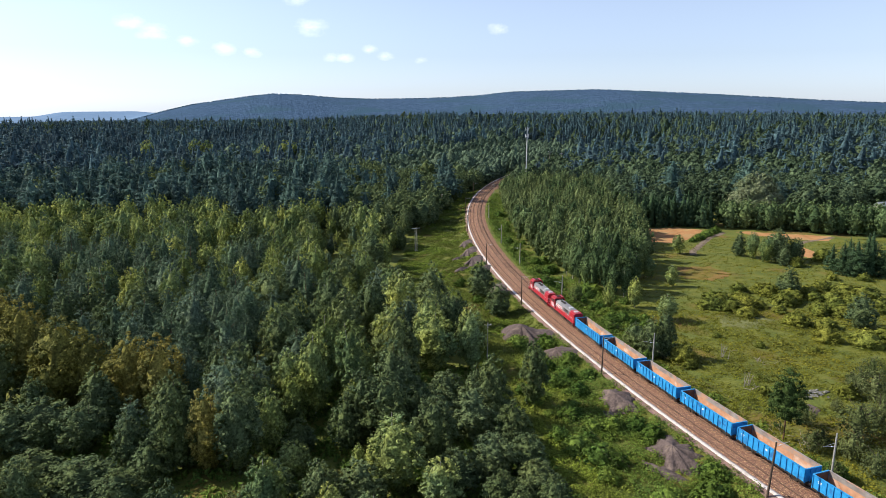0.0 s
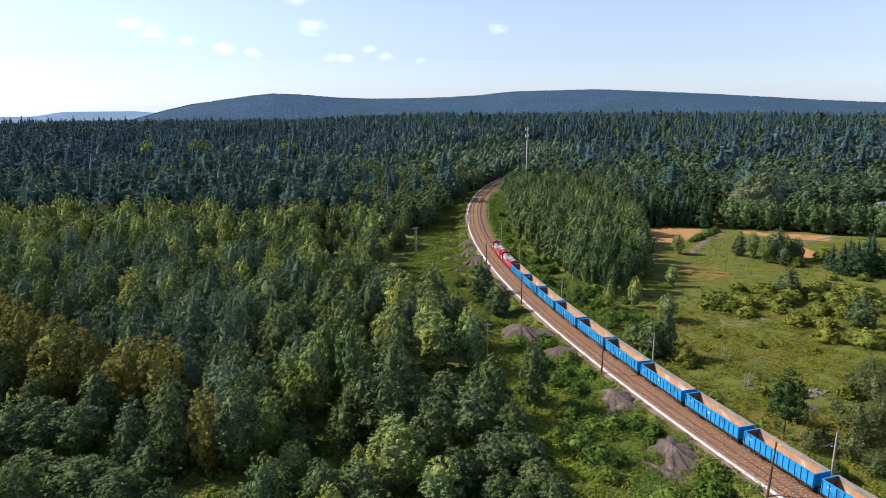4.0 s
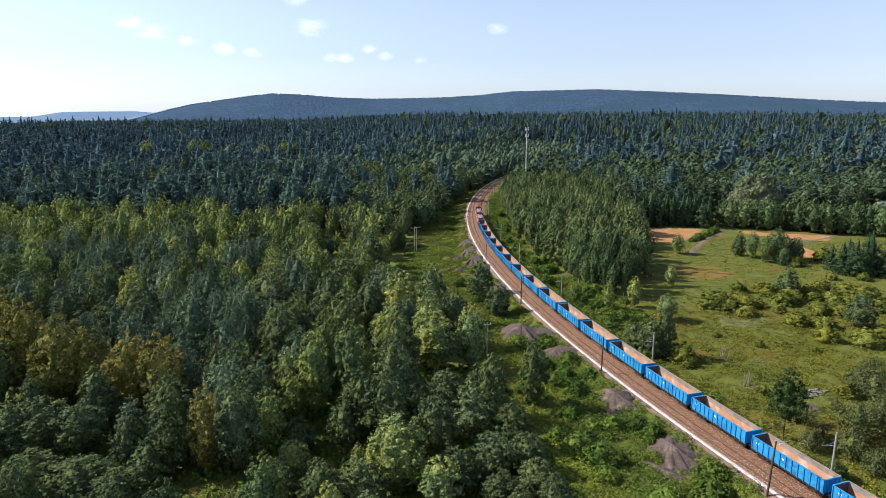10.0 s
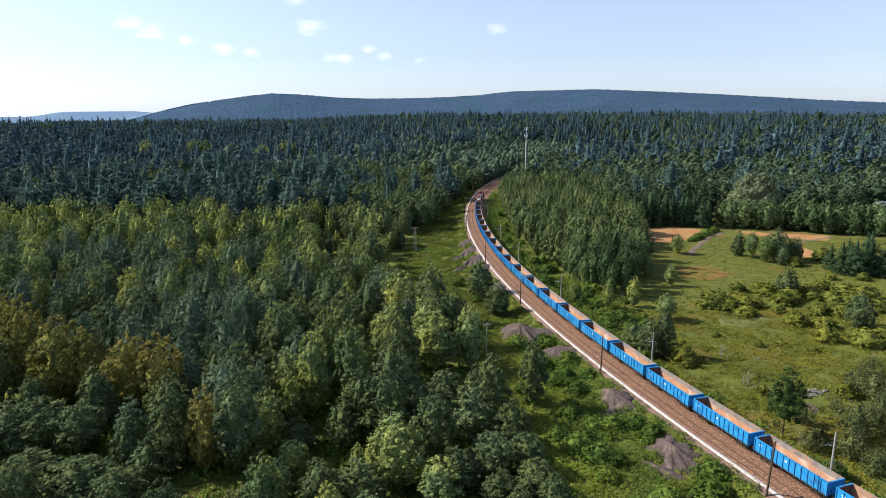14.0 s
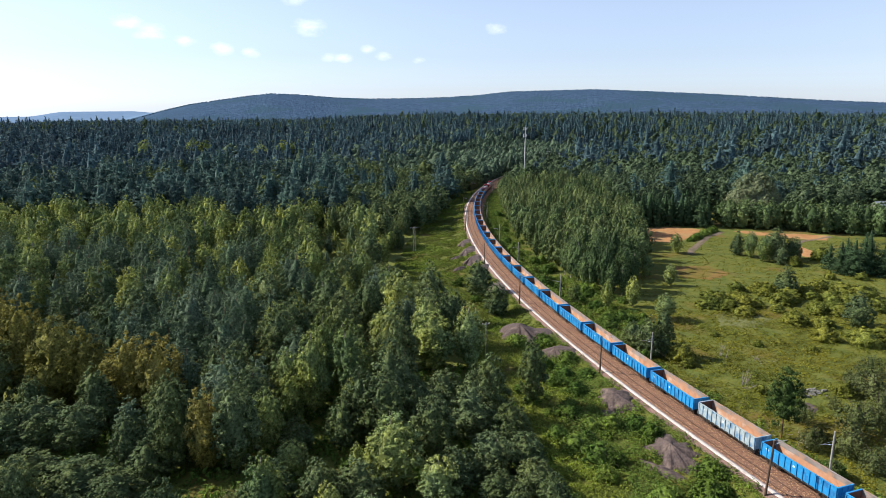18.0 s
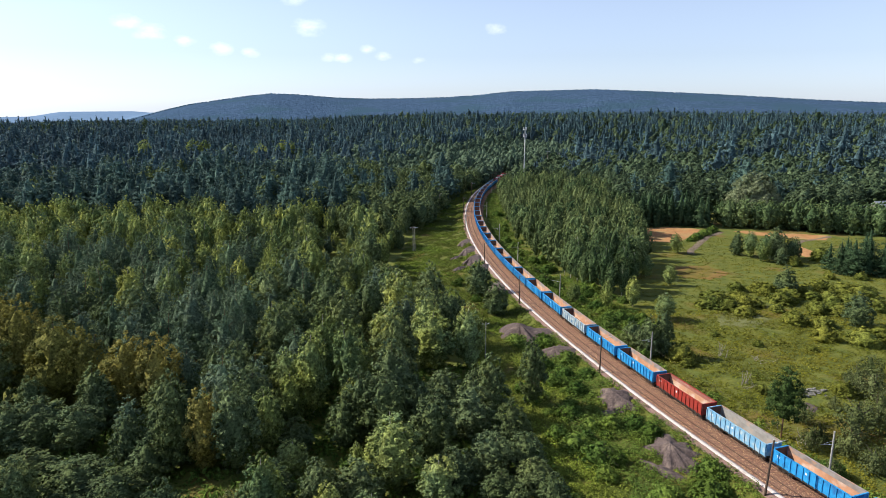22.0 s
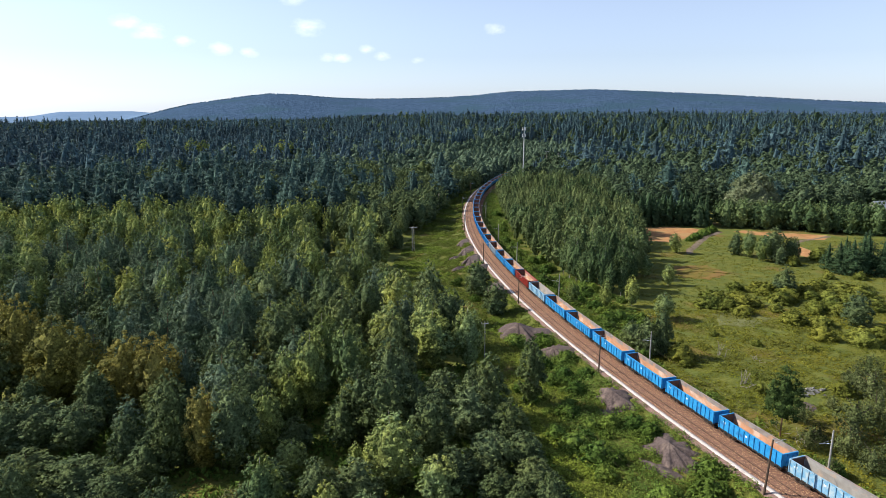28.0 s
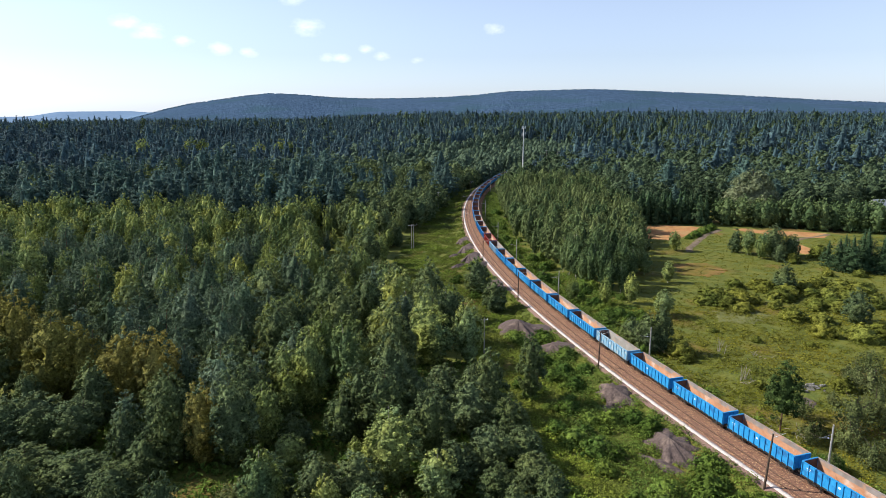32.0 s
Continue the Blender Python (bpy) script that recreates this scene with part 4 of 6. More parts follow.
def wood(name, label, kind, trees, detail, material=None, trunks=False):
    """Many trees as one joined object; trees: rows of x, y, height, width."""
    if len(trees) == 0:
        return
    t = np.asarray(trees, float)
    key = (kind, detail)
    if key not in templates:
        templates[key] = [SHAPES[kind](k + 10, detail) for k in range(5)]
    vs, fs, own, k0 = [], [], [], 0
    z = ground(t[:, 0], t[:, 1])
    which = (np.arange(len(t)) * 7) % 5
    for w in range(5):
        sel = np.nonzero(which == w)[0]
        if not len(sel):
            continue
        v, f = templates[key][w]
        if trunks:
            sv, sf = stem(HIGH[kind], 0.16, np.random.default_rng(w), 0, 4)
            v, f = stack([(v, f), (sv, sf)])
        a = rng.random(len(sel)) * 6.283
        s = t[sel, 2] / HIGH[kind]
        c, sn, wd = np.cos(a), np.sin(a), t[sel, 3] * s
        X = (v[None, :, 0] * c[:, None] - v[None, :, 1] * sn[:, None]) * wd[:, None] + t[sel, 0, None]
        Y = (v[None, :, 0] * sn[:, None] + v[None, :, 1] * c[:, None]) * wd[:, None] + t[sel, 1, None]
        Z = v[None, :, 2] * s[:, None] + z[sel, None] - 0.05
        vs.append(np.stack([X, Y, Z], -1).reshape(-1, 3))
        own.append(np.repeat(rng.random(len(sel)), len(v)))
        fs.append((f[None] + (np.arange(len(sel)) * len(v))[:, None, None]).reshape(-1, 3) + k0)
        k0 += len(sel) * len(v)
    me = mesh_np(name, np.concatenate(vs), np.concatenate(fs), material or L[kind], False)
    me.attributes.new("tree", "FLOAT", "POINT").data.foreach_set("value", np.concatenate(own).astype(np.float32))
    tagged(new(name, me), label, "woodland", kind="stuff")


def scatter(x0, x1, y0, y1, gap, seed, jit=0.42):
    rg = np.random.default_rng(seed)
    xs, ys = np.meshgrid(np.arange(x0, x1, gap), np.arange(y0, y1, gap), indexing="ij")
    xs = xs + np.where((np.arange(ys.shape[1]) % 2)[None, :] == 1, gap / 2, 0)
    p = np.stack([xs.ravel(), ys.ravel()], 1) + rg.uniform(-jit, jit, (xs.size, 2)) * gap
    return p, rg


def inside(p, poly):
    hit = np.zeros(len(p), bool)
    for (ax, ay), (bx, by) in zip(poly, poly[1:] + poly[:1]):
        cross = (ay > p[:, 1]) != (by > p[:, 1])
        with np.errstate(divide="ignore", invalid="ignore"):
            hit ^= cross & (p[:, 0] < (bx - ax) * (p[:, 1] - ay) / (by - ay if by != ay else 1e-9) + ax)
    return hit


EDGE_Y = [40, 83, 91, 104, 117, 131, 157, 193, 222, 272, 346, 518, 640]
EDGE_X = [24, 19, 17, 14, 12, 10, 5, -9, -12, -8, 5, 27, 75]      # the wood's edge left of the railway
RIGHT_BLOCK = [(39, 430), (35, 380), (30.5, 299), (32.5, 235), (39, 207), (44, 186), (50, 178), (60, 194), (74, 235), (88, 285), (88, 300), (98, 400), (70, 440)]
GLADES = [((-46, 250), 9), ((-40, 258), 7), ((-37, 84), 5), ((-43, 81), 4), ((-20, 91), 5.5), ((-26, 84), 4), ((-30, 88), 4), ((-23, 100), 4.2)]


def seen_wedge(p, slack=14):
    return abs(p[:, 0]) < 0.69 * p[:, 1] + slack


# trees that stand out in the wood: x, y, height, width of the crown
STANDING = dict(
    hornbeam=[(-85.7, 122.5, 19.9, 7.8), (-80.1, 119.8, 19.6, 8.8), (-70, 113.6, 18, 9.9), (-63.9, 112.4, 15.4, 7.8), (-55.8, 110.1, 15.3, 8.4), (-49.8, 109.0, 15.6, 8.0), (-35.4, 90.4, 14.3, 5.8)],
    broadleaf=[(-40.5, 92, 16.3, 7.7), (-30.8, 90.4, 15.3, 7), (-64.5, 97.1, 9.1, 8.9), (-57.6, 96.2, 8.6, 7.4), (-43.2, 88, 6.9, 6.1), (-23.1, 96.2, 6.4, 4.9), (-13.1, 99.8, 13, 5.9), (-58.7, 103.7, 12.4, 6.9), (-35.5, 105.8, 14.0, 5.9), (-26.2, 148.5, 17, 8), (-16.3, 144.7, 17, 7.8),
               (11.1, 97.1, 9.1, 6.5), (5.1, 100.8, 10.8, 7.5), (7.4, 88, 8.2, 6.8), (12.7, 89.9, 6.8, 5.5), (2, 85.1, 7.1, 6.5), (0.6, 107.9, 9.7, 6.5), (13.3, 83.7, 5.8, 5.5), (8.2, 80.4, 6.4, 6), (-59.2, 85.4, 6.7, 9.4), (-50.6, 83, 6.3, 9.2), (-44.4, 81, 6.2, 7.4), (-60.5, 82.4, 5.2, 6.7), (-68.5, 96.2, 8.8, 6.5),
               (-15.6, 98, 9.9, 5.5), (-8.7, 98, 13.3, 7.9), (-22.8, 80.4, 8.3, 6.1),  (-1.6, 91.1, 13, 7), (-11.2, 81, 7.7, 6.5)],
    birch=[(-14.7, 104, 9.5, 4.5), (-22.1, 89, 6.2, 4.2), (-6.8, 85.1, 12.4, 8.4), (-0.3, 80.4, 8.9, 5.7), (-25.7, 104.7, 10.5, 4.6), (-22.6, 119.8, 16.8, 6.6), (-1.6, 128.2, 14.1, 8.8), (-11.3, 131.2, 15, 7.2)],
    pine=[(-49.4, 96.2, 10.3, 5.4), (-63.2, 134.4, 15.3, 6.7), (-69.9, 134.4, 15.3, 7.3), (-57, 128.2, 14.1, 6.4), (-53.3, 134.4, 18, 8.5), (-45.5, 110.1, 13, 5.1), (-27.6, 117.3, 14.5, 7.0), (-32.0, 107.0, 13.5, 5.2)],
    sallow=[(-27.6, 81, 3.3, 5.8)])
CROWN = dict(hornbeam=8.4, broadleaf=7.0, birch=6.0, pine=5.8, sallow=4.4)


def left_wood():
    p, rg = scatter(-230, 30, 58, 300, 7.1, 1, 0.46)
    p = p[seen_wedge(p)]
    edge = np.interp(p[:, 1], EDGE_Y, EDGE_X)
    p = p[p[:, 0] < edge - np.where((p[:, 1] > 160) & (p[:, 1] < 320), 6.0, np.where(p[:, 1] < 100, 0.8, 3.2)) + 1.2 * wavy(p[:, 1], p[:, 1] * 0, 17, 2)]
    for (gx, gy), r in GLADES:
        p = p[np.hypot(p[:, 0] - gx, p[:, 1] - gy) > r]
    for k, trees in STANDING.items():
        for x, y, h, w in trees:
            p = p[np.hypot(p[:, 0] - x, p[:, 1] - y) > 0.46 * w + 2.0]
            plant(k, x, y, h, w / CROWN[k] * HIGH[k] / h)
    back = 291 + 8 * wavy(p[:, 0], 0 * p[:, 0], 60, 4) - 6 * (p[:, 0] > -90)
    p = p[p[:, 1] < back]
    x, y = p[:, 0], p[:, 1]
    u, w = rg.random(len(p)), wavy(x, y, 38, 5)
    kind = np.full(len(p), "broadleaf", object)
    kind[(y > 140) & (y < 222) & (x < -52) & (u < 0.66)] = "pine"          # grey-green young pines, left
    kind[(y > 112) & (y <= 150) & (x < -34) & (u < 0.55)] = "pine"
    kind[(y > 140) & (y < 222) & (x >= -52) & (u < 0.2)] = "pine"
    kind[(y > 150) & (y < 222) & (u > 0.66)] = "birch"
    kind[(y > 218) & (x < -18) & (u < 0.78)] = "birch"                     # the light birch belt at the back
    kind[(y > 218) & (x < -18) & (u > 0.93)] = "pine"
    kind[(y < 150) & (x > -40) & (u > 0.8)] = "birch"
    kind[(y < 150) & (x > -40) & (u < 0.08)] = "pine"
    horn = ((x + 88) / 12) ** 2 + ((y - 120) / 12) ** 2 < 1
    kind[horn & (u < 0.75)] = "hornbeam"
    keep = ~(kind == "hornbeam") | (rg.random(len(p)) < 0.42)
    p, kind, u = p[keep], kind[keep], u[keep]
    count = {}
    near, rest = [], {}
    order = np.argsort(p[:, 1])
    for i in order:
        k = kind[i]
        h = {"broadleaf": 14.5, "birch": 15.5, "hornbeam": 16.5, "pine": 14.5}[k] * (0.62 + 0.58 * rg.random())
        if p[i, 1] < 94 or (p[i, 0] < -44 and p[i, 1] < 110):
            h *= 0.66
        if p[i, 0] > np.interp(p[i, 1], EDGE_Y, EDGE_X) - 12 and p[i, 1] > 165:
            h *= 0.68
        if p[i, 0] > -5 and p[i, 1] < 125:
            h *= 0.8
        if 183 < p[i, 1] < 262 and abs(p[i, 0] + 0.167 * p[i, 1]) < 5.5:
            h *= 0.55                                                       # low growth round the glade
        count[k] = count.get(k, 0) + 1
        if count[k] <= {"broadleaf": 290, "birch": 120, "hornbeam": 60, "pine": 140}[k]:
            plant(k, float(p[i, 0]), float(p[i, 1]), h, 0.84 + 0.28 * rg.random())
        else:
            rest.setdefault(k, []).append((p[i, 0], p[i, 1], h, 0.84 + 0.28 * rg.random()))
    words = dict(broadleaf="mid-green broadleaf wood beside the railway", birch="light-green birch wood in front of dark conifers",
                 pine="grey-green young pines mixed into the wood", hornbeam="yellow-brown hornbeams in the wood")
    for k, t in rest.items():
        wood(k + "_wood", words[k], k, t, 1)


def right_wood():
    p, rg = scatter(20, 130, 170, 480, 5.4, 2, 0.46)
    p = p[inside(p, RIGHT_BLOCK)]
    u = rg.random(len(p))
    h = 13.5 * (0.7 + 0.5 * rg.random(len(p)))
    w = 0.78 + 0.24 * rg.random(len(p))
    t = np.column_stack([p, h, w])
    near = p[:, 1] < 212
    for x, y, hh, ww in t[near]:
        plant("birch" if rg.random() < 0.12 else "aspen", float(x), float(y), float(hh) * 1.03, float(ww) * 0.86)
    wood("aspen_wood", "dark green aspens among the young birches", "aspen", t[~near & (u < 0.3)], 1, L["aspen"], True)
    wood("young_birch_wood", "soft yellow-green young birches right beside the track", "birch", t[~near & (u >= 0.3)], 1, L["youngbirch"], True)
    # the rows of trees behind the stubble field
    dark_row, row = [], []
    for x in np.arange(91, 125, 4.4):
        for k in range(3):
            dark_row.append((x + 0.8 * rg.normal() + 2.2 * (k % 2), 296 + 4.5 * k + rg.normal(), 14.5 + 2.2 * rg.random(), 1.15))
    for x in np.arange(131, 215, 5.0):
        yb = 294 - (x - 129) * 0.36
        for k in range(3):
            row.append((x + 0.8 * rg.normal() + 2.5 * (k % 2), yb + 5 * k + rg.normal(), 12.5 + 2.2 * rg.random(), 1.05))
    wood("dark_field_edge_trees", "dense dark green row of trees behind the stubble field", "spruce", dark_row, 1, L["spruce"], True)
    wood("field_edge_trees", "thick green row of broadleaf trees behind the stubble strip", "broadleaf", row, 1, L["aspen"], True)
    plant("willow", 152, 318, 24, 1.0)
    plant("willow", 164, 327, 16, 0.75)


def far_woods():
    p, rg = scatter(-560, 640, 280, 760, 7.0, 3, 0.48)
    p = p[seen_wedge(p, 20) & (np.hypot(p[:, 0], p[:, 1]) < 760)]
    x, y = p[:, 0], p[:, 1]
    off, _ = from_line(x, y)
    edge = np.interp(y, EDGE_Y, EDGE_X)
    back = 294 + 8 * wavy(x, 0 * x, 60, 4) - 6 * (x > -90)
    left = ((x < edge - 2) | (y > 425)) & (y > back) & (off < np.where(y > 440, -7.5, -11))
    right = (x > 0) & (off > np.where(y > 430, 9.5, 24)) & (y > 300) & ~inside(p, RIGHT_BLOCK) & ~((x > 85) & (x < 235) & (y < 322))
    right &= ~((x > 120) & (x < 178) & (y < 342))
    right &= ~((x > 210) & (x < 235) & (y < 345))
    keep = left | right
    p, left, off = p[keep], left[keep], off[keep]
    x, y = p[:, 0], p[:, 1]
    r = np.hypot(x, y)
    u, w = rg.random(len(p)), wavy(x, y, 90, 6)
    leafy = (left & (off > np.where(y < 390, -58, -84)) & (y < 720) & (u < 0.88)) | (left & (u > np.where((off > -150) & (r > 430), 0.6, np.where((off > -260) & (r > 430), 0.84, 0.98)))) | (~left & (r < 560) & (u < 0.82 + 0.2 * w)) | (~left & (r >= 560) & (u < 0.5 + 0.25 * w))
    h = np.where(leafy, 15.5, 20.5 + 2.5 * wavy(x, y, 47, 9)) * (0.8 + 0.3 * rg.random(len(p)))
    h = np.where(leafy & left & (u > 0.975), 22, np.where(leafy & left & (off < -78), 18.5, h))
    h = np.where(~leafy & ~left, 0.82 * h, h)
    h = np.where(~leafy & (rg.random(len(p)) < 0.06), 26.5, h)
    t = np.column_stack([p, h, np.where(leafy, 1.0 + 0.3 * ~left, 1.25) + 0.4 * rg.random(len(p))])
    thin = leafy | (rg.random(len(p)) < 0.72)
    t, leafy, left, u, r = t[thin], leafy[thin], left[thin], u[thin], r[thin]
    mid = r < 450
    wood("far_broadleaf_wood", "mid-green broadleaf wood along the curve of the track", "broadleaf", t[leafy & mid & left], 1)
    # woods on the right take the leaf copy darkened for shade
    wood("far_aspen_wood", "darker green broadleaf wood behind the fields", "broadleaf", t[leafy & mid & ~left], 1, L["shadeleaf"])
    wood("distant_broadleaf_wood", "broadleaf wood along the distant track, haze put into its green", "broadleaf", t[leafy & ~mid & left], 0, L["farleaf"])
    wood("distant_aspen_wood", "dark green broadleaf patches in the distant forest", "broadleaf", t[leafy & ~mid & ~left], 0, L["shadeleaf"])
    con = ~leafy
    sp = (u < 0.3) & left
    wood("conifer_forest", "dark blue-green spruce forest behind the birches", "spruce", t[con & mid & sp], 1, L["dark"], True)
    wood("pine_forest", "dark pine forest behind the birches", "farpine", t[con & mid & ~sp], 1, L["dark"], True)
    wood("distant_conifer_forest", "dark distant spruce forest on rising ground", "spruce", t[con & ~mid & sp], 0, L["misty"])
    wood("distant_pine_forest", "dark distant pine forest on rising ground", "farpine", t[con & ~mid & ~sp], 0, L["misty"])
    p, rg = scatter(-900, 950, 560, 1120, 8.5, 4, 0.48)
    r = np.hypot(p[:, 0], p[:, 1])
    p = p[seen_wedge(p, 25) & (r >= 760) & (r < 1120)]
    t = np.column_stack([p, 19 * (0.75 + 0.4 * rg.random(len(p))), 0.85 + 0.45 * rg.random(len(p))])
    t[rg.random(len(p)) < 0.06, 2] *= 1.22
    u = rg.random(len(p))
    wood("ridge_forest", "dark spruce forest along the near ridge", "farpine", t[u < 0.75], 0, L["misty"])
    wood("ridge_broadleaf", "green trees scattered in the ridge forest", "broadleaf", t[u > 0.75], 0, L["shadeleaf"])
    # small trees that fur the hills' skyline, haze put into their leaf colour
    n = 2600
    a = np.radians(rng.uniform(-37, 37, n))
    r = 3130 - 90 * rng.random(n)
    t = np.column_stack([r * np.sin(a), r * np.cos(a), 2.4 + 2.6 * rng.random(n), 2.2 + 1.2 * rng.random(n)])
    wood("hill_forest", "forest on the distant hills, haze blue put into its colour", "knoll", t, 0, L["far"])


for x, y, h in ((-232, 520, 24), (-238, 524, 21), (-194, 520, 25), (-187, 525, 24), (-124, 520, 25), (-117, 526, 23), (-140, 516, 22)):
    plant("birch", x, y, h, 1.25, "light yellow-green broadleaf tree among dark conifers", "leafy trees in the conifer forest")
left_wood()
right_wood()
far_woods()


# ---------- fields, tracks and heaps on the meadow ----------
def patch(name, border, material, label, lift=0.1, rings=10, rough=0.6):
    """A ground cover with a ragged border, laid over the ground."""
    rg = np.random.default_rng(len(name) + len(border))
    b = []
    for (ax, ay), (bx, by) in zip(border, border[1:] + border[:1]):
        k = max(2, int(math.hypot(bx - ax, by - ay) / 1.6))
        b += [(ax + (bx - ax) * i / k, ay + (by - ay) * i / k) for i in range(k)]
    b = np.array(b) + rg.normal(size=(len(b), 2)) * rough * 0.5
    c = b.mean(0)
    f = np.linspace(1, 0.01, rings)
    xy = (c + (b - c)[None] * f[:, None, None]).reshape(-1, 2)
    z = ground(xy[:, 0], xy[:, 1]) + lift
    z[:len(b)] -= lift + 0.08
    n = len(b)
    i, j = np.meshgrid(np.arange(rings - 1), np.arange(n), indexing="ij")
    q = np.stack([i * n + j, i * n + (j + 1) % n, (i + 1) * n + (j + 1) % n, (i + 1) * n + j], -1).reshape(-1, 4)
    tagged(new(name, mesh_np(name, np.column_stack([xy, z]), q, material, True)), label, "field", kind="structure")


patch("field_near_wood", [(84, 262), (93, 294), (107, 295), (117, 289), (109, 275), (95, 259)], M["stubble"], "harvested orange-tan stubble field")
patch("field_by_trees", [(128, 284), (134, 287), (146, 280), (165, 273), (160, 264), (149, 266), (141, 270), (132, 276)], M["stubble"], "strip of tan stubble in front of trees")
patch("field_corner", [(131, 241), (142, 252), (141, 239), (133, 232)], M["stubble"], "small tan stubble corner beside shrubs")

patch("dry_grass_patch", [(80, 220), (93, 222), (96, 209), (86, 201), (77, 205)], M["drygrass"], "rusty dry grass patch in the meadow", 0.1, 10, 0.8)
patch("pale_reed_patch", [(72, 166), (81, 172), (86, 163), (78, 155), (70, 157)], M["reed"], "pale grey-green reed patch in the meadow", 0.1, 10, 0.8)
patch("worn_earth_patch", [(-10.5, 226), (-7.6, 231), (-6.2, 241), (-8.6, 240), (-11.5, 232)], M["drygrass"], "worn rusty ground along the wood's edge", 0.1, 8, 0.5)
patch("bare_slag_patch", [(66.0, 112.5), (68.2, 114), (69.5, 111), (67.2, 109)], M["slag"], "patch of bare purplish-grey slag in the meadow", 0.12, 6, 0.3)


def lane(name, pts, wide, label):
    p = np.array(pts, float)
    s = np.concatenate([[0], np.cumsum(np.hypot(*np.diff(p, axis=0).T))])
    u = np.linspace(0, s[-1], 24)
    x, y = np.interp(u, s, p[:, 0]), np.interp(u, s, p[:, 1])
    dx, dy = np.gradient(x), np.gradient(y)
    k = np.hypot(dx, dy)
    v = []
    for o in (-0.5, -0.2, 0.2, 0.5):
        xx, yy = x + o * wide * dy / k, y - o * wide * dx / k
        v.append(np.stack([xx, yy, ground(xx, yy) + (0.16 if abs(o) < 0.3 else 0.0)], 1))
    v = np.stack(v, 1)
    i, j = np.meshgrid(np.arange(23), np.arange(3), indexing="ij")
    tagged(new(name, mesh_np(name, v.reshape(-1, 3), np.stack([i * 4 + j, i * 4 + j + 1, (i + 1) * 4 + j + 1, (i + 1) * 4 + j], -1).reshape(-1, 4), M["earth"], True)), label, "lane", kind="structure")


lane("farm_lane", [(122, 281), (113, 272), (104, 258), (95, 244), (93, 238)], 2.6, "bare brown farm lane along the field's bank")
lane("farm_lane_far", [(164, 271), (150, 264), (141, 257)], 2.4, "grey-brown lane beside the stubble strip")


def heap(x, y, r, h, turn, seed, long=1.5):
    """A poured heap: a crest near the track, a long washed slope away from it, gullies and a ragged foot."""
    rg = np.random.default_rng(seed)
    rings, n = 16, 44
    ang = 2 * np.pi * np.arange(n) / n
    foot = 1 + 0.2 * np.sin(2 * ang + seed) + 0.13 * np.sin(5 * ang + 2 * seed) + 0.09 * np.sin(9 * ang + seed) + 0.06 * rg.normal(size=n)
    gully = 0.5 * np.sin(4 * ang + seed) + 0.35 * np.sin(7 * ang + 2.3 * seed)
    c, s = math.cos(turn), math.sin(turn)
    v = []
    for k in range(rings):
        u = k / (rings - 1)
        rr = r * (1 - u) * foot * (1 + 0.3 * np.maximum(0, -np.sin(ang)) * (1 - u))
        px, py = rr * long * np.cos(ang), rr * np.sin(ang) + 0.16 * r * u
        xx, yy = x + px * c - py * s, y + px * s + py * c
        base = ground(xx, yy)
        top = h * (1 - (1 - u) ** 1.25) * (1 + 0.12 * np.sin(3 * ang + seed) * (1 - u)) + 0.13 * h * gully * u * (1 - u) * 2 + 0.05 * rg.normal(size=n) * (1 - u)
        v.append(np.stack([xx, yy, base + top - (0.15 if k == 0 else 0)], 1))
    v = np.concatenate(v)
    i, j = np.meshgrid(np.arange(rings - 1), np.arange(n), indexing="ij")
    q = np.stack([i * n + j, i * n + (j + 1) % n, (i + 1) * n + (j + 1) % n, (i + 1) * n + j], -1).reshape(-1, 4)
    tagged(new("slag_mound", mesh_np("slag_mound", v, q, M["slag"], True)), "dark purplish-grey slag heap on the railway bank" if h > 1.6 else "low washed-out slag spill among weeds", "slag heap", "heaps along the bank")


for x, y, r, h, turn, long in ((19.3, 149.8, 4.2, 3.3, 1.95, 1.5), (25.4, 137.2, 2.6, 1.8, 1.9, 1.5), (32.2, 113.0, 2.7, 2.2, 1.9, 1.5), (30.2, 108.5, 1.2, 0.6, 2.2, 1.8), (36.4, 94.2, 3.0, 2.4, 1.9, 1.5), (33.4, 90.0, 1.5, 0.7, 2.3, 2.0),
                                (9.6, 240, 2.2, 1.5, 1.25, 3.0), (10.6, 225, 2.4, 1.8, 1.2, 2.8), (8.8, 255, 1.9, 1.2, 1.3, 3.0), (16.2, 189, 2.2, 1.0, 1.8, 3.2), (12.9, 210, 2.3, 1.6, 1.3, 2.8), (6.2, 216, 1.4, 0.8, 1.0, 2.6), (5.4, 232, 1.3, 0.7, 1.1, 2.8)):
    heap(x, y, r, h, turn, int(x * 3 + y), long)


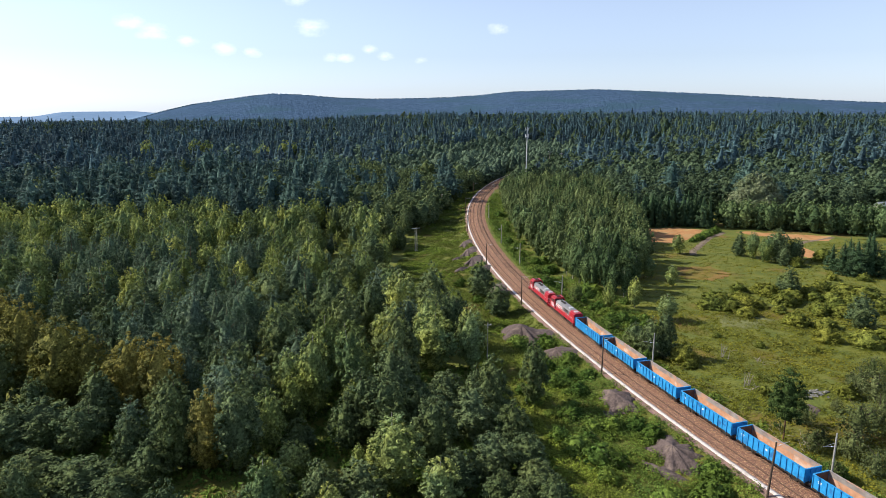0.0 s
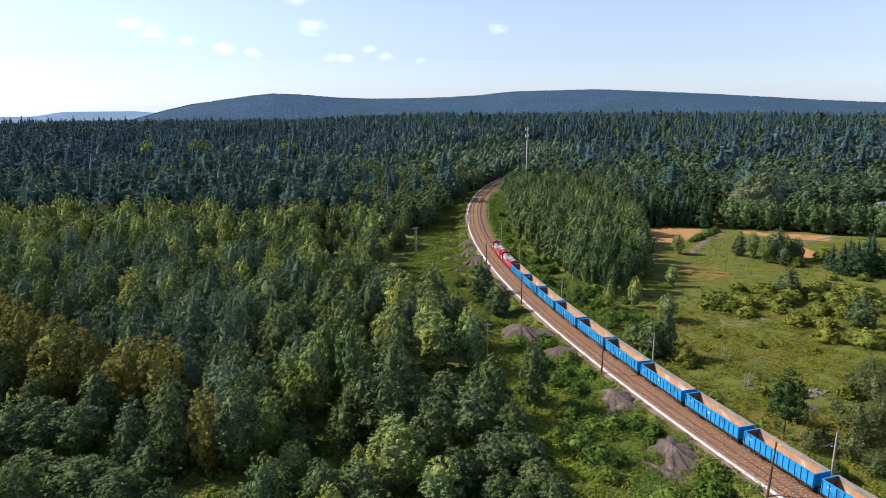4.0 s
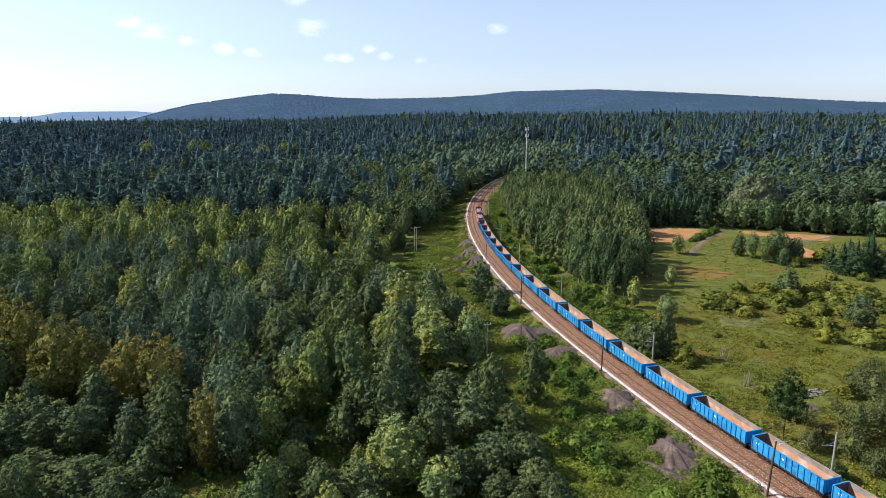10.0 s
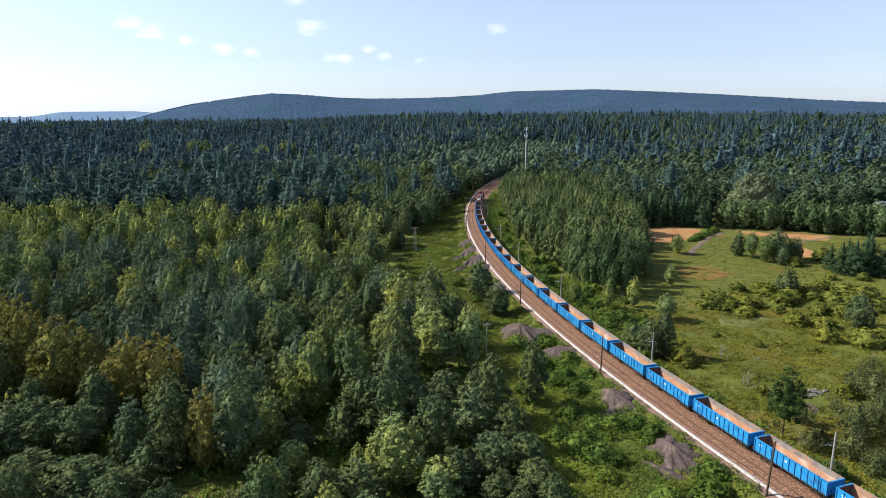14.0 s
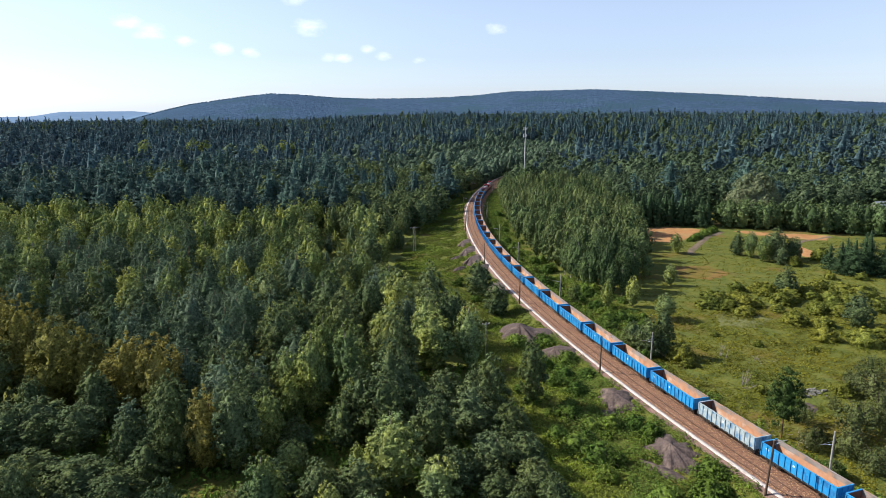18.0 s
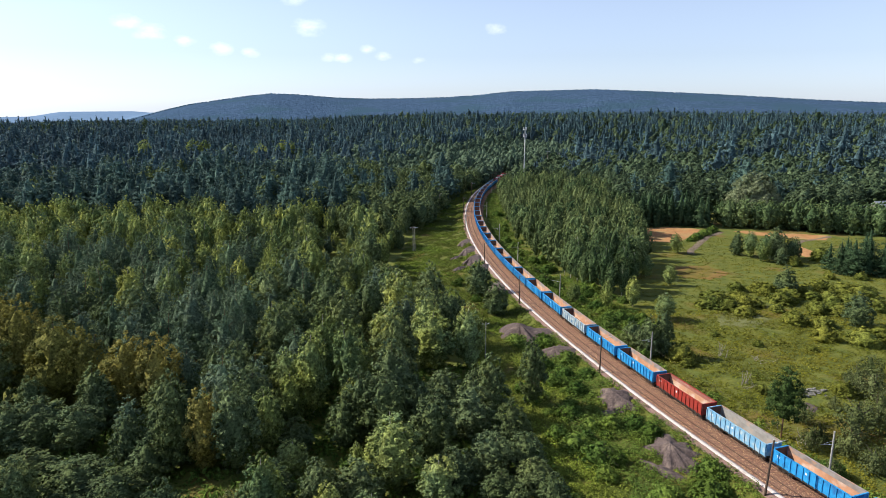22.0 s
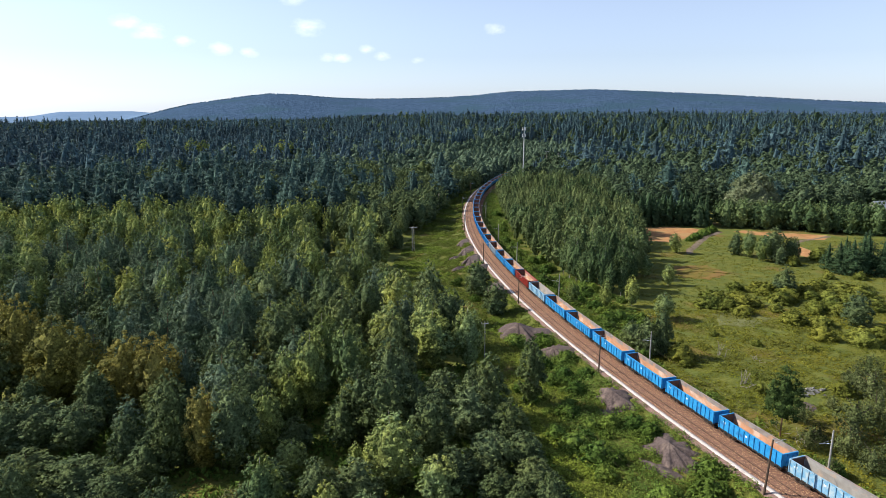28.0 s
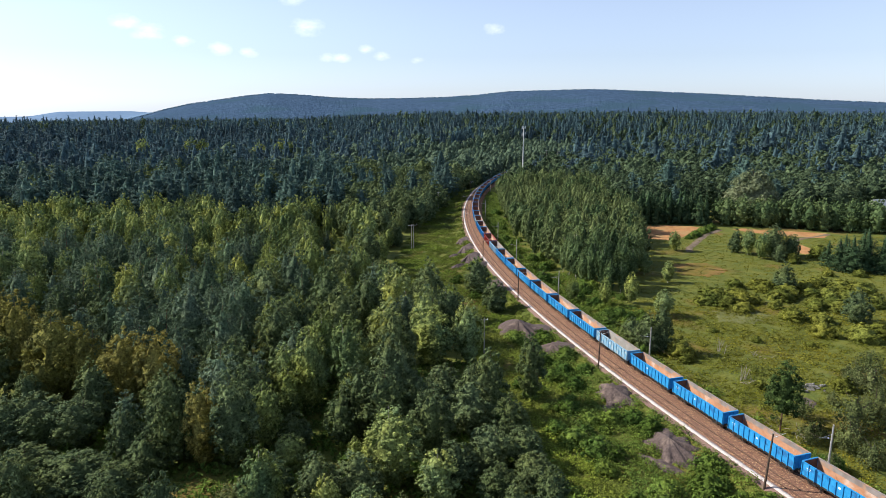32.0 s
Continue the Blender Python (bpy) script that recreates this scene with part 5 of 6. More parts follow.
# ---------- poles, mast and wires ----------
def line_pole(s, off, h, material, label, lean=(0, 0), arm=0.0, drop=0.0, name="catenary_pole", group="poles beside the track"):
    """A round pole with a bracket arm that reaches over the track."""
    x, y, hd = (float(a) for a in along(s, off))
    z = float(ground(x, y)[0])
    e = tagged(new(name), label, "pole", group)
    bm = bmesh.new()
    rod(bm, (0, 0, -0.3), (0, 0, h), 0.17, 0.11, 8)
    part("shaft", bm, material, e)
    bm = bmesh.new()
    rod(bm, (0, 0, h - 0.02), (0, 0, h + 0.06), 0.14, 0.09, 8)
    part("cap", bm, M["concrete"], e)
    if arm:
        g = h - drop
        bm = bmesh.new()
        rod(bm, (0, 0, g - 0.7), (arm, 0, g - 0.25), 0.03, 0.025, 5)
        part("bracket_arm", bm, M["mast"], e)
        bm = bmesh.new()
        rod(bm, (0, 0, g - 0.1), (arm * 0.85, 0, g - 0.32), 0.018, 0.018, 5)
        part("stay", bm, M["mast"], e)
        bm = bmesh.new()
        for k in range(4):
            rod(bm, (arm * (0.25 + 0.03 * k), 0, g - 0.59 + 0.014 * k), (arm * (0.265 + 0.03 * k), 0, g - 0.58 + 0.014 * k), 0.075, 0.05, 8)
        part("insulator", bm, M["white"], e)
    e.matrix_basis = pose(x, y, z, lean[0], lean[1], -math.degrees(hd))
    return e


def nearest_s(x, y):
    return float(from_line(x, y)[1][0])


for k, (x, y, h, lean) in enumerate(((45.1, 80.8, 8.3, (0, 3.5)), (32.4, 125.1, 7.9, (0, 0.5)), (21.9, 170.4, 8.0, (0, 0)), (15.0, 217.3, 7.8, (0, 0)), (11.4, 276.3, 7.4, (0, 0)), (13.6, 330, 7.5, (0, 0)), (16.9, 390.8, 7.5, (0, 0)))):
    line_pole(nearest_s(x, y), -6.9, h, M["wood"], "dark brown leaning pole beside the gravel strip" if k == 0 else "dark brown pole beside the gravel strip", lean, 2.4)
FAR_POLES = [(54.5, 83.9, 7.6), (41.8, 126.9, 7.6), (32.1, 172.0, 7.6), (24.8, 216.7, 7.6), (20.7, 252.1, 7.4), (20.5, 310, 7.4), (26.9, 399.6, 7.4)]
for x, y, h in FAR_POLES:
    line_pole(nearest_s(x, y), 4.6, h, M["concrete"], "grey concrete pole beyond the train's track", (0, 0), -2.4, 1.3)


def overhead_wires():
    """Thin wires that sag from arm to arm of the concrete poles."""
    ends = []
    for x, y, h in FAR_POLES:
        s_ = nearest_s(x, y)
        px_, py_, _ = along(s_, 4.6)
        ends.append((s_, float(ground(px_, py_)[0]) + h - 1.6))
    for (sa, za), (sb, zb) in zip(ends, ends[1:]):
        bm = bmesh.new()
        pts = []
        for u in np.linspace(0, 1, 13):
            xx, yy, _ = along(sa + (sb - sa) * u, 2.4)
            pts.append((float(xx), float(yy), za + (zb - za) * u - 4 * 0.7 * u * (1 - u)))
        for p, q in zip(pts, pts[1:]):
            rod(bm, p, q, 0.012, 0.012, 3)
        me = bpy.data.meshes.new("overhead_wire")
        bm.to_mesh(me)
        bm.free()
        me.materials.append(M["wood"])
        tagged(new("overhead_wire", me), "thin dark wire sagging between concrete poles", "wire", "overhead wires")


overhead_wires()


def crossarm_pole(x, y, h, legs, label, arm=1.5, turn=20):
    e = tagged(new("power_pole"), label, "power pole", "power line poles")
    for o in legs:
        bm = bmesh.new()
        rod(bm, (o, 0, -0.3), (o * 0.9, 0, h), 0.15, 0.11, 8)
        part("post", bm, M["concrete"], e)
    bm = bmesh.new()
    box(bm, -arm, arm, -0.06, 0.06, h - 0.55, h - 0.43)
    part("crossarm", bm, M["mast"], e)
    for o in (-arm + 0.1, 0, arm - 0.1):
        bm = bmesh.new()
        rod(bm, (o, 0, h - 0.43), (o, 0, h - 0.15), 0.06, 0.04, 6)
        part("insulator", bm, M["white"], e)
    e.matrix_basis = pose(x, y, float(ground(x, y)[0]), 0, 0, turn)
    return e


P_LINE = [(-10.2, 243.5, 9.6), (9.7, 135.5, 8.5), (27.0, 68.0, 8.5)]
crossarm_pole(*P_LINE[0], (-0.38, 0.38), "pale twin-post power pole with a crossarm", 1.6)
crossarm_pole(*P_LINE[1], (0.0,), "grey concrete power pole standing in scrub", 0.8, 15)
crossarm_pole(*P_LINE[2], (0.0,), "grey concrete power pole standing in scrub", 0.8, 15)
crossarm_pole(-0.6, 338.6, 9.8, (0.0,), "grey power pole at the edge of the wood", 1.2)
crossarm_pole(14.3, 461.3, 9.9, (0.0,), "grey power pole at the edge of the wood", 1.2)
crossarm_pole(84, 520, 19, (0.0,), "pale power pole above distant trees", 1.4)
crossarm_pole(93, 520, 18, (0.0,), "pale power pole above distant trees", 1.4)


def wires():
    for side in (-0.7, 0.7):
        for (ax, ay, ah), (bx, by, bh) in zip(P_LINE, P_LINE[1:]):
            bm = bmesh.new()
            az_, bz_ = float(ground(ax, ay)[0]) + ah - 0.15, float(ground(bx, by)[0]) + bh - 0.15
            pts = [(ax + (bx - ax) * u + side, ay + (by - ay) * u, az_ + (bz_ - az_) * u - 4 * 1.6 * u * (1 - u)) for u in np.linspace(0, 1, 13)]
            for p, q in zip(pts, pts[1:]):
                rod(bm, p, q, 0.007, 0.007, 3)
            me = bpy.data.meshes.new("power_wire")
            bm.to_mesh(me)
            bm.free()
            me.materials.append(M["wood"])
            tagged(new("power_wire", me), "thin grey sagging wire between power poles", "wire", "power line wires")


wires()


def radio_mast(x, y, h):
    e = tagged(new("radio_mast"), "tall slim pale radio mast with antennas above the trees", "radio mast")
    for z0, z1, r0, r1 in ((-0.3, h * 0.5, 0.5, 0.36), (h * 0.5, h, 0.36, 0.24)):
        bm = bmesh.new()
        rod(bm, (0, 0, z0), (0, 0, z1), r0, r1, 10)
        part("tube", bm, M["mast"], e)
    for z in (h - 1.0, h - 5.5):
        bm = bmesh.new()
        rod(bm, (0, 0, z), (0, 0, z + 0.15), 1.1, 1.1, 12)
        part("platform", bm, M["mast"], e)
        for k in range(3):
            a = 2.1 * k + 0.4
            bm = bmesh.new()
            cx, cy = 1.15 * math.cos(a), 1.15 * math.sin(a)
            box(bm, cx - 0.17, cx + 0.17, cy - 0.12, cy + 0.12, z - 0.6, z + 1.6)
            part("antenna", bm, M["white"], e)
    bm = bmesh.new()
    rod(bm, (0, 0, h), (0, 0, h + 2.2), 0.04, 0.02, 5)
    part("lightning_rod", bm, M["mast"], e)
    e.matrix_basis = pose(x, y, float(ground(x, y)[0]))


radio_mast(56.5, 447.0, 39.5)


# ---------- single trees and shrubs of the meadow and the bank ----------
for kind, x, y, h, wide, label in (
        ("broadleaf", 45.8, 137.0, 9.9, 1.15, "dark round broadleaf tree beyond the train"), ("broadleaf", 48.6, 136.6, 11.6, 0.9, ""), ("broadleaf", 43.6, 141.5, 6.9, 1.3, ""),
        ("birch", 44.9, 171.6, 8.6, 1.0, ""), ("birch", 52.7, 173.2, 9.2, 1.0, ""), ("birch", 57.9, 162.4, 7.6, 1.6, "feathery grey-green young birch on the meadow"),
        ("shrub", 51.8, 134.6, 4.6, 0.9, ""), ("lonepine", 56.7, 100.2, 13.4, 0.7, "dark green lone pine beside the railway"), ("broadleaf", 100.3, 184.4, 9.5, 1.25, "dark rounded tree among meadow shrubs"),
        ("broadleaf", 104.6, 156.7, 9.2, 1.4, ""), ("birch", 70.2, 195.0, 7.4, 1.2, "thin feathery birch on the meadow"), ("broadleaf", 16.8, 112.4, 13.5, 0.78, "tall leafy tree between wood and railway bank"),
        ("broadleaf", 10.9, 184.1, 11.2, 1.15, "round dark green tree on the railway bank"), ("broadleaf", 14.6, 166.5, 9.6, 1.4, "round dark green tree on the railway bank"), ("birch", 88.1, 240.0, 8.2, 1.3, ""),
        ("birch", 112.2, 232.6, 10.5, 1.2, ""), ("birch", 114.4, 226.4, 10.0, 1.2, ""), ("broadleaf", 119.1, 229.0, 12.4, 1.2, ""), ("broadleaf", 109.5, 237.0, 9.5, 1.0, ""),
        ("broadleaf", 124.5, 228.0, 9.0, 1.0, ""), ("broadleaf", 128, 231.5, 8.5, 1.0, ""), ("broadleaf", 118.5, 222.5, 7.5, 1.1, ""), ("shrub", 136.0, 229.0, 5.0, 1.0, ""), ("shrub", 122.0, 221.0, 4.0, 1.0, ""),
        ("birch", 72.0, 262, 9.0, 1.2, ""), ("birch", 79, 270, 9.5, 1.2, ""), ("birch", 84, 282, 11, 1.2, ""), ("birch", 66, 205, 8.0, 1.2, ""), ("birch", 37, 176, 7.0, 1.1, "")):
    plant(kind, x, y, h, wide * (1.1 if "pine" in kind or kind == "shrub" else 0.98), label, "single trees by the meadow")
for x, y, h in ((131.3, 215.8, 10.3), (131.9, 210.4, 12.4), (135.2, 208.2, 13.8), (139.9, 208.2, 13.2), (144.0, 206.8, 15.0), (140.9, 222.2, 11.0), (144.2, 218.1, 13.8), (149, 211, 14), (153, 215, 15), (148, 221, 14.5), (156, 221, 14), (137, 214, 11.5), (152, 206, 11)):
    plant("spruce", x, y, 0.92 * h, 1.4, "dense dark green young conifer beside the meadow", "young conifers by the meadow")
for k in range(9):
    plant("bush", 101.5 + 2.2 * k, 262 + 2.55 * k, 2.0 + 0.5 * (k % 3), 1.2, "green hedge bush on the bank of the farm lane")
# shrubs in the hollow of the meadow
SHRUBS = [(75, 172), (80, 176), (83, 172), (88, 175), (95, 184), (91, 170), (98, 165), (103, 168), (119, 186), (119, 182), (112, 180), (92, 160), (112, 188), (99, 144), (103, 146),
          (97, 155), (99, 148), (87, 189), (97, 190), (99, 179), (107, 166), (108, 172), (94, 176), (114, 184), (105, 186), (110, 150), (108, 143), (84, 179), (78, 170), (115, 176)]
rs_ = np.random.default_rng(11)
for x, y in SHRUBS:
    plant("shrub", x + rs_.normal(), y + rs_.normal(), 2.6 + 1.5 * rs_.random(), 1.2 + 0.4 * rs_.random())
    if rs_.random() < 0.8 and y > 162:
        plant("shrub", x + 4.5 * rs_.normal(), y + 3 * rs_.normal(), 2.4 + 1.8 * rs_.random(), 1.2 + 0.5 * rs_.random())
for x, y, h in ((123.7, 202.1, 2.6), (133.8, 202.1, 3.0), (127.8, 187.6, 2.2), (90.9, 146.8, 4.2), (146, 202, 3.0), (120, 160, 3.0), (112, 136, 3.5), (52.5, 131, 2.4), (62, 118, 2.0), (77, 116, 3.2), (66, 150, 1.6), (73, 143, 1.8), (84, 140, 1.6), (61, 176, 2.0), (72, 128, 1.7)):
    plant("shrub", x, y, h, 1.1)
p, rg = scatter(54, 100, 84, 126, 5.7, 21)
p = p[inside(p, [(64, 108), (58.5, 96), (57.5, 84), (80, 84), (98, 117), (88, 126), (79, 121), (70, 113)])]
for x, y in p:
    plant("sallow", float(x), float(y), float(3.0 + 4.0 * rg.random()), 0.85 + 0.35 * rg.random(), "", "thicket bushes")


# bushes that stand out of the weeds of the bank
p, rg = scatter(5, 60, 70, 215, 4.2, 22)
off, _ = from_line(p[:, 0], p[:, 1])
edge_x = np.interp(p[:, 1], EDGE_Y, EDGE_X)
ok = (off < -9) & (p[:, 0] > edge_x) & (rg.random(len(p)) < np.where(p[:, 1] > 150, 0.14, np.where(off > np.where(p[:, 1] < 118, -25, -16), 0.85, 0.16)))
for ob in bpy.data.objects:
    if ob.name.startswith("slag_mound"):
        c = np.mean([v.co[:2] for v in ob.data.vertices[:44]], axis=0)
        ok &= np.hypot(p[:, 0] - c[0], p[:, 1] - c[1]) > 5.0
for x, y in p[ok]:
    plant("bush", float(x), float(y), float(1.5 + 1.9 * rg.random()), 0.9 + 0.45 * rg.random())
p, rg = scatter(20, 75, 90, 330, 4.6, 23)
off, _ = from_line(p[:, 0], p[:, 1])
ok = (off > 6.5) & (off < np.where(p[:, 1] > 200, 15, np.where(p[:, 1] > 145, 24, 9))) & (rg.random(len(p)) < np.where(p[:, 1] > 145, 0.4, 0.15))
for x, y in p[ok]:
    plant("bush", float(x), float(y), float(1.6 + 1.9 * rg.random()), 0.9 + 0.4 * rg.random(), "dense green bush growing behind the track")


# ---------- ground plants ----------
def tufts(name, label, pts, h, r, n, size, material, seed, upright=0.5, flat=0.0):
    rg = np.random.default_rng(seed)
    forms = []
    for k in range(4):
        d = rg.normal(size=(n, 3))
        d[:, 2] = abs(d[:, 2]) + 0.15
        d /= np.linalg.norm(d, axis=1, keepdims=True)
        q = d * np.array([r, r, h]) * (0.55 + 0.5 * rg.random(n))[:, None]
        forms.append(leaf_tris(q, d + 0.5 * rg.normal(size=d.shape) + np.array([0, 0, flat]), size * (0.6 + 0.8 * rg.random(n)), rg, np.tile([0, 0, 1.0], (n, 1)) * upright + d * (1 - upright) + 0.4 * rg.normal(size=d.shape), 0.5))
    t = np.asarray(pts, float)
    z = ground(t[:, 0], t[:, 1])
    vs, fs, k0 = [], [], 0
    which = np.arange(len(t)) % 4
    for w in range(4):
        sel = np.nonzero(which == w)[0]
        v, f = forms[w]
        a, s = rg.random(len(sel)) * 6.283, 0.6 + 0.8 * rg.random(len(sel))
        c, sn = np.cos(a) * s, np.sin(a) * s
        X = v[None, :, 0] * c[:, None] - v[None, :, 1] * sn[:, None] + t[sel, 0, None]
        Y = v[None, :, 0] * sn[:, None] + v[None, :, 1] * c[:, None] + t[sel, 1, None]
        Z = v[None, :, 2] * s[:, None] + z[sel, None] - 0.05
        vs.append(np.stack([X, Y, Z], -1).reshape(-1, 3))
        fs.append((f[None] + (np.arange(len(sel)) * len(v))[:, None, None]).reshape(-1, 3) + k0)
        k0 += len(sel) * len(v)
    tagged(new(name, mesh_np(name, np.concatenate(vs), np.concatenate(fs), material)), label, "vegetation", kind="stuff")


def heap_free(p):
    for ob in bpy.data.objects:
        if ob.name.startswith("slag_mound"):
            b = np.array([v.co[:2] for v in ob.data.vertices[:44]])
            c = b.mean(0)
            ang = np.arctan2(p[:, 1] - c[1], p[:, 0] - c[0])
            rim_a, rim_r = np.arctan2(b[:, 1] - c[1], b[:, 0] - c[0]), np.hypot(*(b - c).T)
            o = np.argsort(rim_a)
            lim = np.interp(ang, rim_a[o], rim_r[o], period=2 * math.pi)
            p = p[np.hypot(p[:, 0] - c[0], p[:, 1] - c[1]) > lim * 0.86]
    return p


def undergrowth():
    p, rg = scatter(-25, 75, 60, 420, 1.05, 31)
    off, s = from_line(p[:, 0], p[:, 1])
    edge = np.interp(p[:, 1], EDGE_Y, EDGE_X)
    w = wavy(p[:, 0], p[:, 1], 14, 8) + 0.5 * wavy(p[:, 0], p[:, 1], 5, 9)
    left = (off < -6.9) & (p[:, 0] > edge - 4)
    thick = left & (w > np.where(p[:, 1] < 150, -0.85, -0.5))
    q = heap_free(p[thick])
    near, low_side = q[:, 1] < 150, from_line(q[:, 0], q[:, 1])[0] < np.where(q[:, 1] < 112, -22, -16)
    tufts("bank_scrub", "bright green waist-high weeds and brambles on the bank", q[near & ~low_side], 1.15, 0.95, 60, 0.16, L["scrub"], 1, 0.3, 0.5)
    tufts("bank_ferns", "yellow-green ferns and nettles below the bank", q[near & low_side], 0.8, 0.95, 60, 0.16, L["fern"], 9, 0.4, 0.6)
    tufts("far_bank_scrub", "green weeds along the foot of the bank", q[~near], 0.55, 1.0, 34, 0.25, L["fern"], 2, 0.3, 1.6)
    right = (off > 4.2) & (off < np.where(p[:, 1] > 205, 13, np.where(p[:, 1] > 145, 22, 8)) + 4 * w) & (w > np.where(p[:, 1] > 145, -0.5, -0.1)) & (p[:, 1] < 400)
    q = p[right]
    tufts("trackside_bushes", "green bushes and tall weeds behind the train", q, 0.9, 1.0, 34, 0.22, L["scrub"], 3, 0.3, 0.4)
    p, rg = scatter(30, 190, 84, 300, 1.15, 32)
    p = p[seen_wedge(p, 6)]
    off, s = from_line(p[:, 0], p[:, 1])
    w = wavy(p[:, 0], p[:, 1], 23, 12) + 0.6 * wavy(p[:, 0], p[:, 1], 9, 13)
    ok = (off > np.where(p[:, 1] > 145, 11, 6)) & ~inside(p, RIGHT_BLOCK) & (w > -0.8) & (p[:, 1] < 285 - 0.1 * p[:, 0])
    for f in ([(82, 260), (92, 296), (108, 297), (118, 289), (109, 274), (95, 257)], [(127, 284), (134, 289), (146, 282), (166, 274), (160, 262), (149, 264), (132, 274)], [(130, 241), (142, 254), (142, 239), (133, 231)]):
        ok &= ~inside(p, f)
    q, ww = p[ok], w[ok]
    near = q[:, 1] < 170
    tufts("meadow_tufts", "tall yellow-green grass and weeds of the meadow", q[near], 0.3, 1.05, 26, 0.17, L["grass"], 4, 0.6, 0.9)
    tufts("far_meadow_tufts", "yellow-green grass of the far meadow", q[~near][::3], 0.2, 1.2, 16, 0.24, L["grass"], 5, 0.6, 0.9)
    low = q[near & (ww > 0.4)]
    tufts("meadow_weeds", "low olive bushes scattered over the meadow", low[::2], 0.7, 1.0, 34, 0.2, L["shrub"], 6, 0.4)
    # undergrowth in the glades and along the wood's foot
    p, rg = scatter(-60, 20, 62, 130, 1.6, 33)
    edge = np.interp(p[:, 1], EDGE_Y, EDGE_X)
    p = p[(p[:, 0] < edge) & seen_wedge(p, 4)]
    keep = np.ones(len(p), bool)
    for (gx, gy), r in GLADES:
        keep &= np.hypot(p[:, 0] - gx, p[:, 1] - gy) > 0.75 * r
    tufts("glade_grass", "lit green grass in the small glades of the wood", p[~keep], 0.4, 1.2, 24, 0.24, L["scrub"], 8, 0.6, 1.2)
    tufts("wood_undergrowth", "shaded green undergrowth among the trees", p[keep], 1.3, 1.1, 14, 0.45, L["scrub"], 7, 0.3)


undergrowth()


# ---------- rubble, dead wood, the far house ----------
def rubble(x, y):
    e = tagged(new("rubble_pile"), "pile of pale broken concrete and boards in the meadow", "rubble pile")
    rg = np.random.default_rng(5)
    for k in range(26):
        bm = bmesh.new()
        a, b, c = 0.25 + 0.45 * rg.random(3)
        box(bm, -a, a, -b * 0.6, b * 0.6, 0, c * 0.4)
        for v in bm.verts:
            v.co += Vector(rg.normal(size=3) * 0.06)
        ob = part("chunk", bm, M["rubble"], e)
        px_, py_ = rg.normal(size=2) * np.array([1.5, 1.0])
        ob.matrix_basis = pose(px_, py_, max(0, 0.65 - 0.3 * math.hypot(px_, py_)) * rg.random(), *(rg.normal(size=2) * 14), rg.random() * 360)
    e.matrix_basis = pose(x, y, float(ground(x, y)[0]))


rubble(71.2, 117.5)


def dead_branches(x, y, seed):
    e = tagged(new("brush_pile"), "tangle of bare grey dead branches in the grass", "dead branches", "dead branch tangles")
    rg = np.random.default_rng(seed)
    for k in range(14):
        bm = bmesh.new()
        a = rg.normal(size=3) * np.array([1.0, 1.0, 0.0])
        b = a + rg.normal(size=3) * np.array([1.0, 1.0, 0.6])
        rod(bm, (a[0], a[1], 0), (b[0], b[1], abs(b[2]) + 0.3), 0.05, 0.015, 4)
        part("branch", bm, M["deadwood"], e)
    e.matrix_basis = pose(x, y, float(ground(x, y)[0]))


for k, (x, y) in enumerate(((60.5, 120), (69, 134), (64.5, 112))):
    dead_branches(x, y, k)


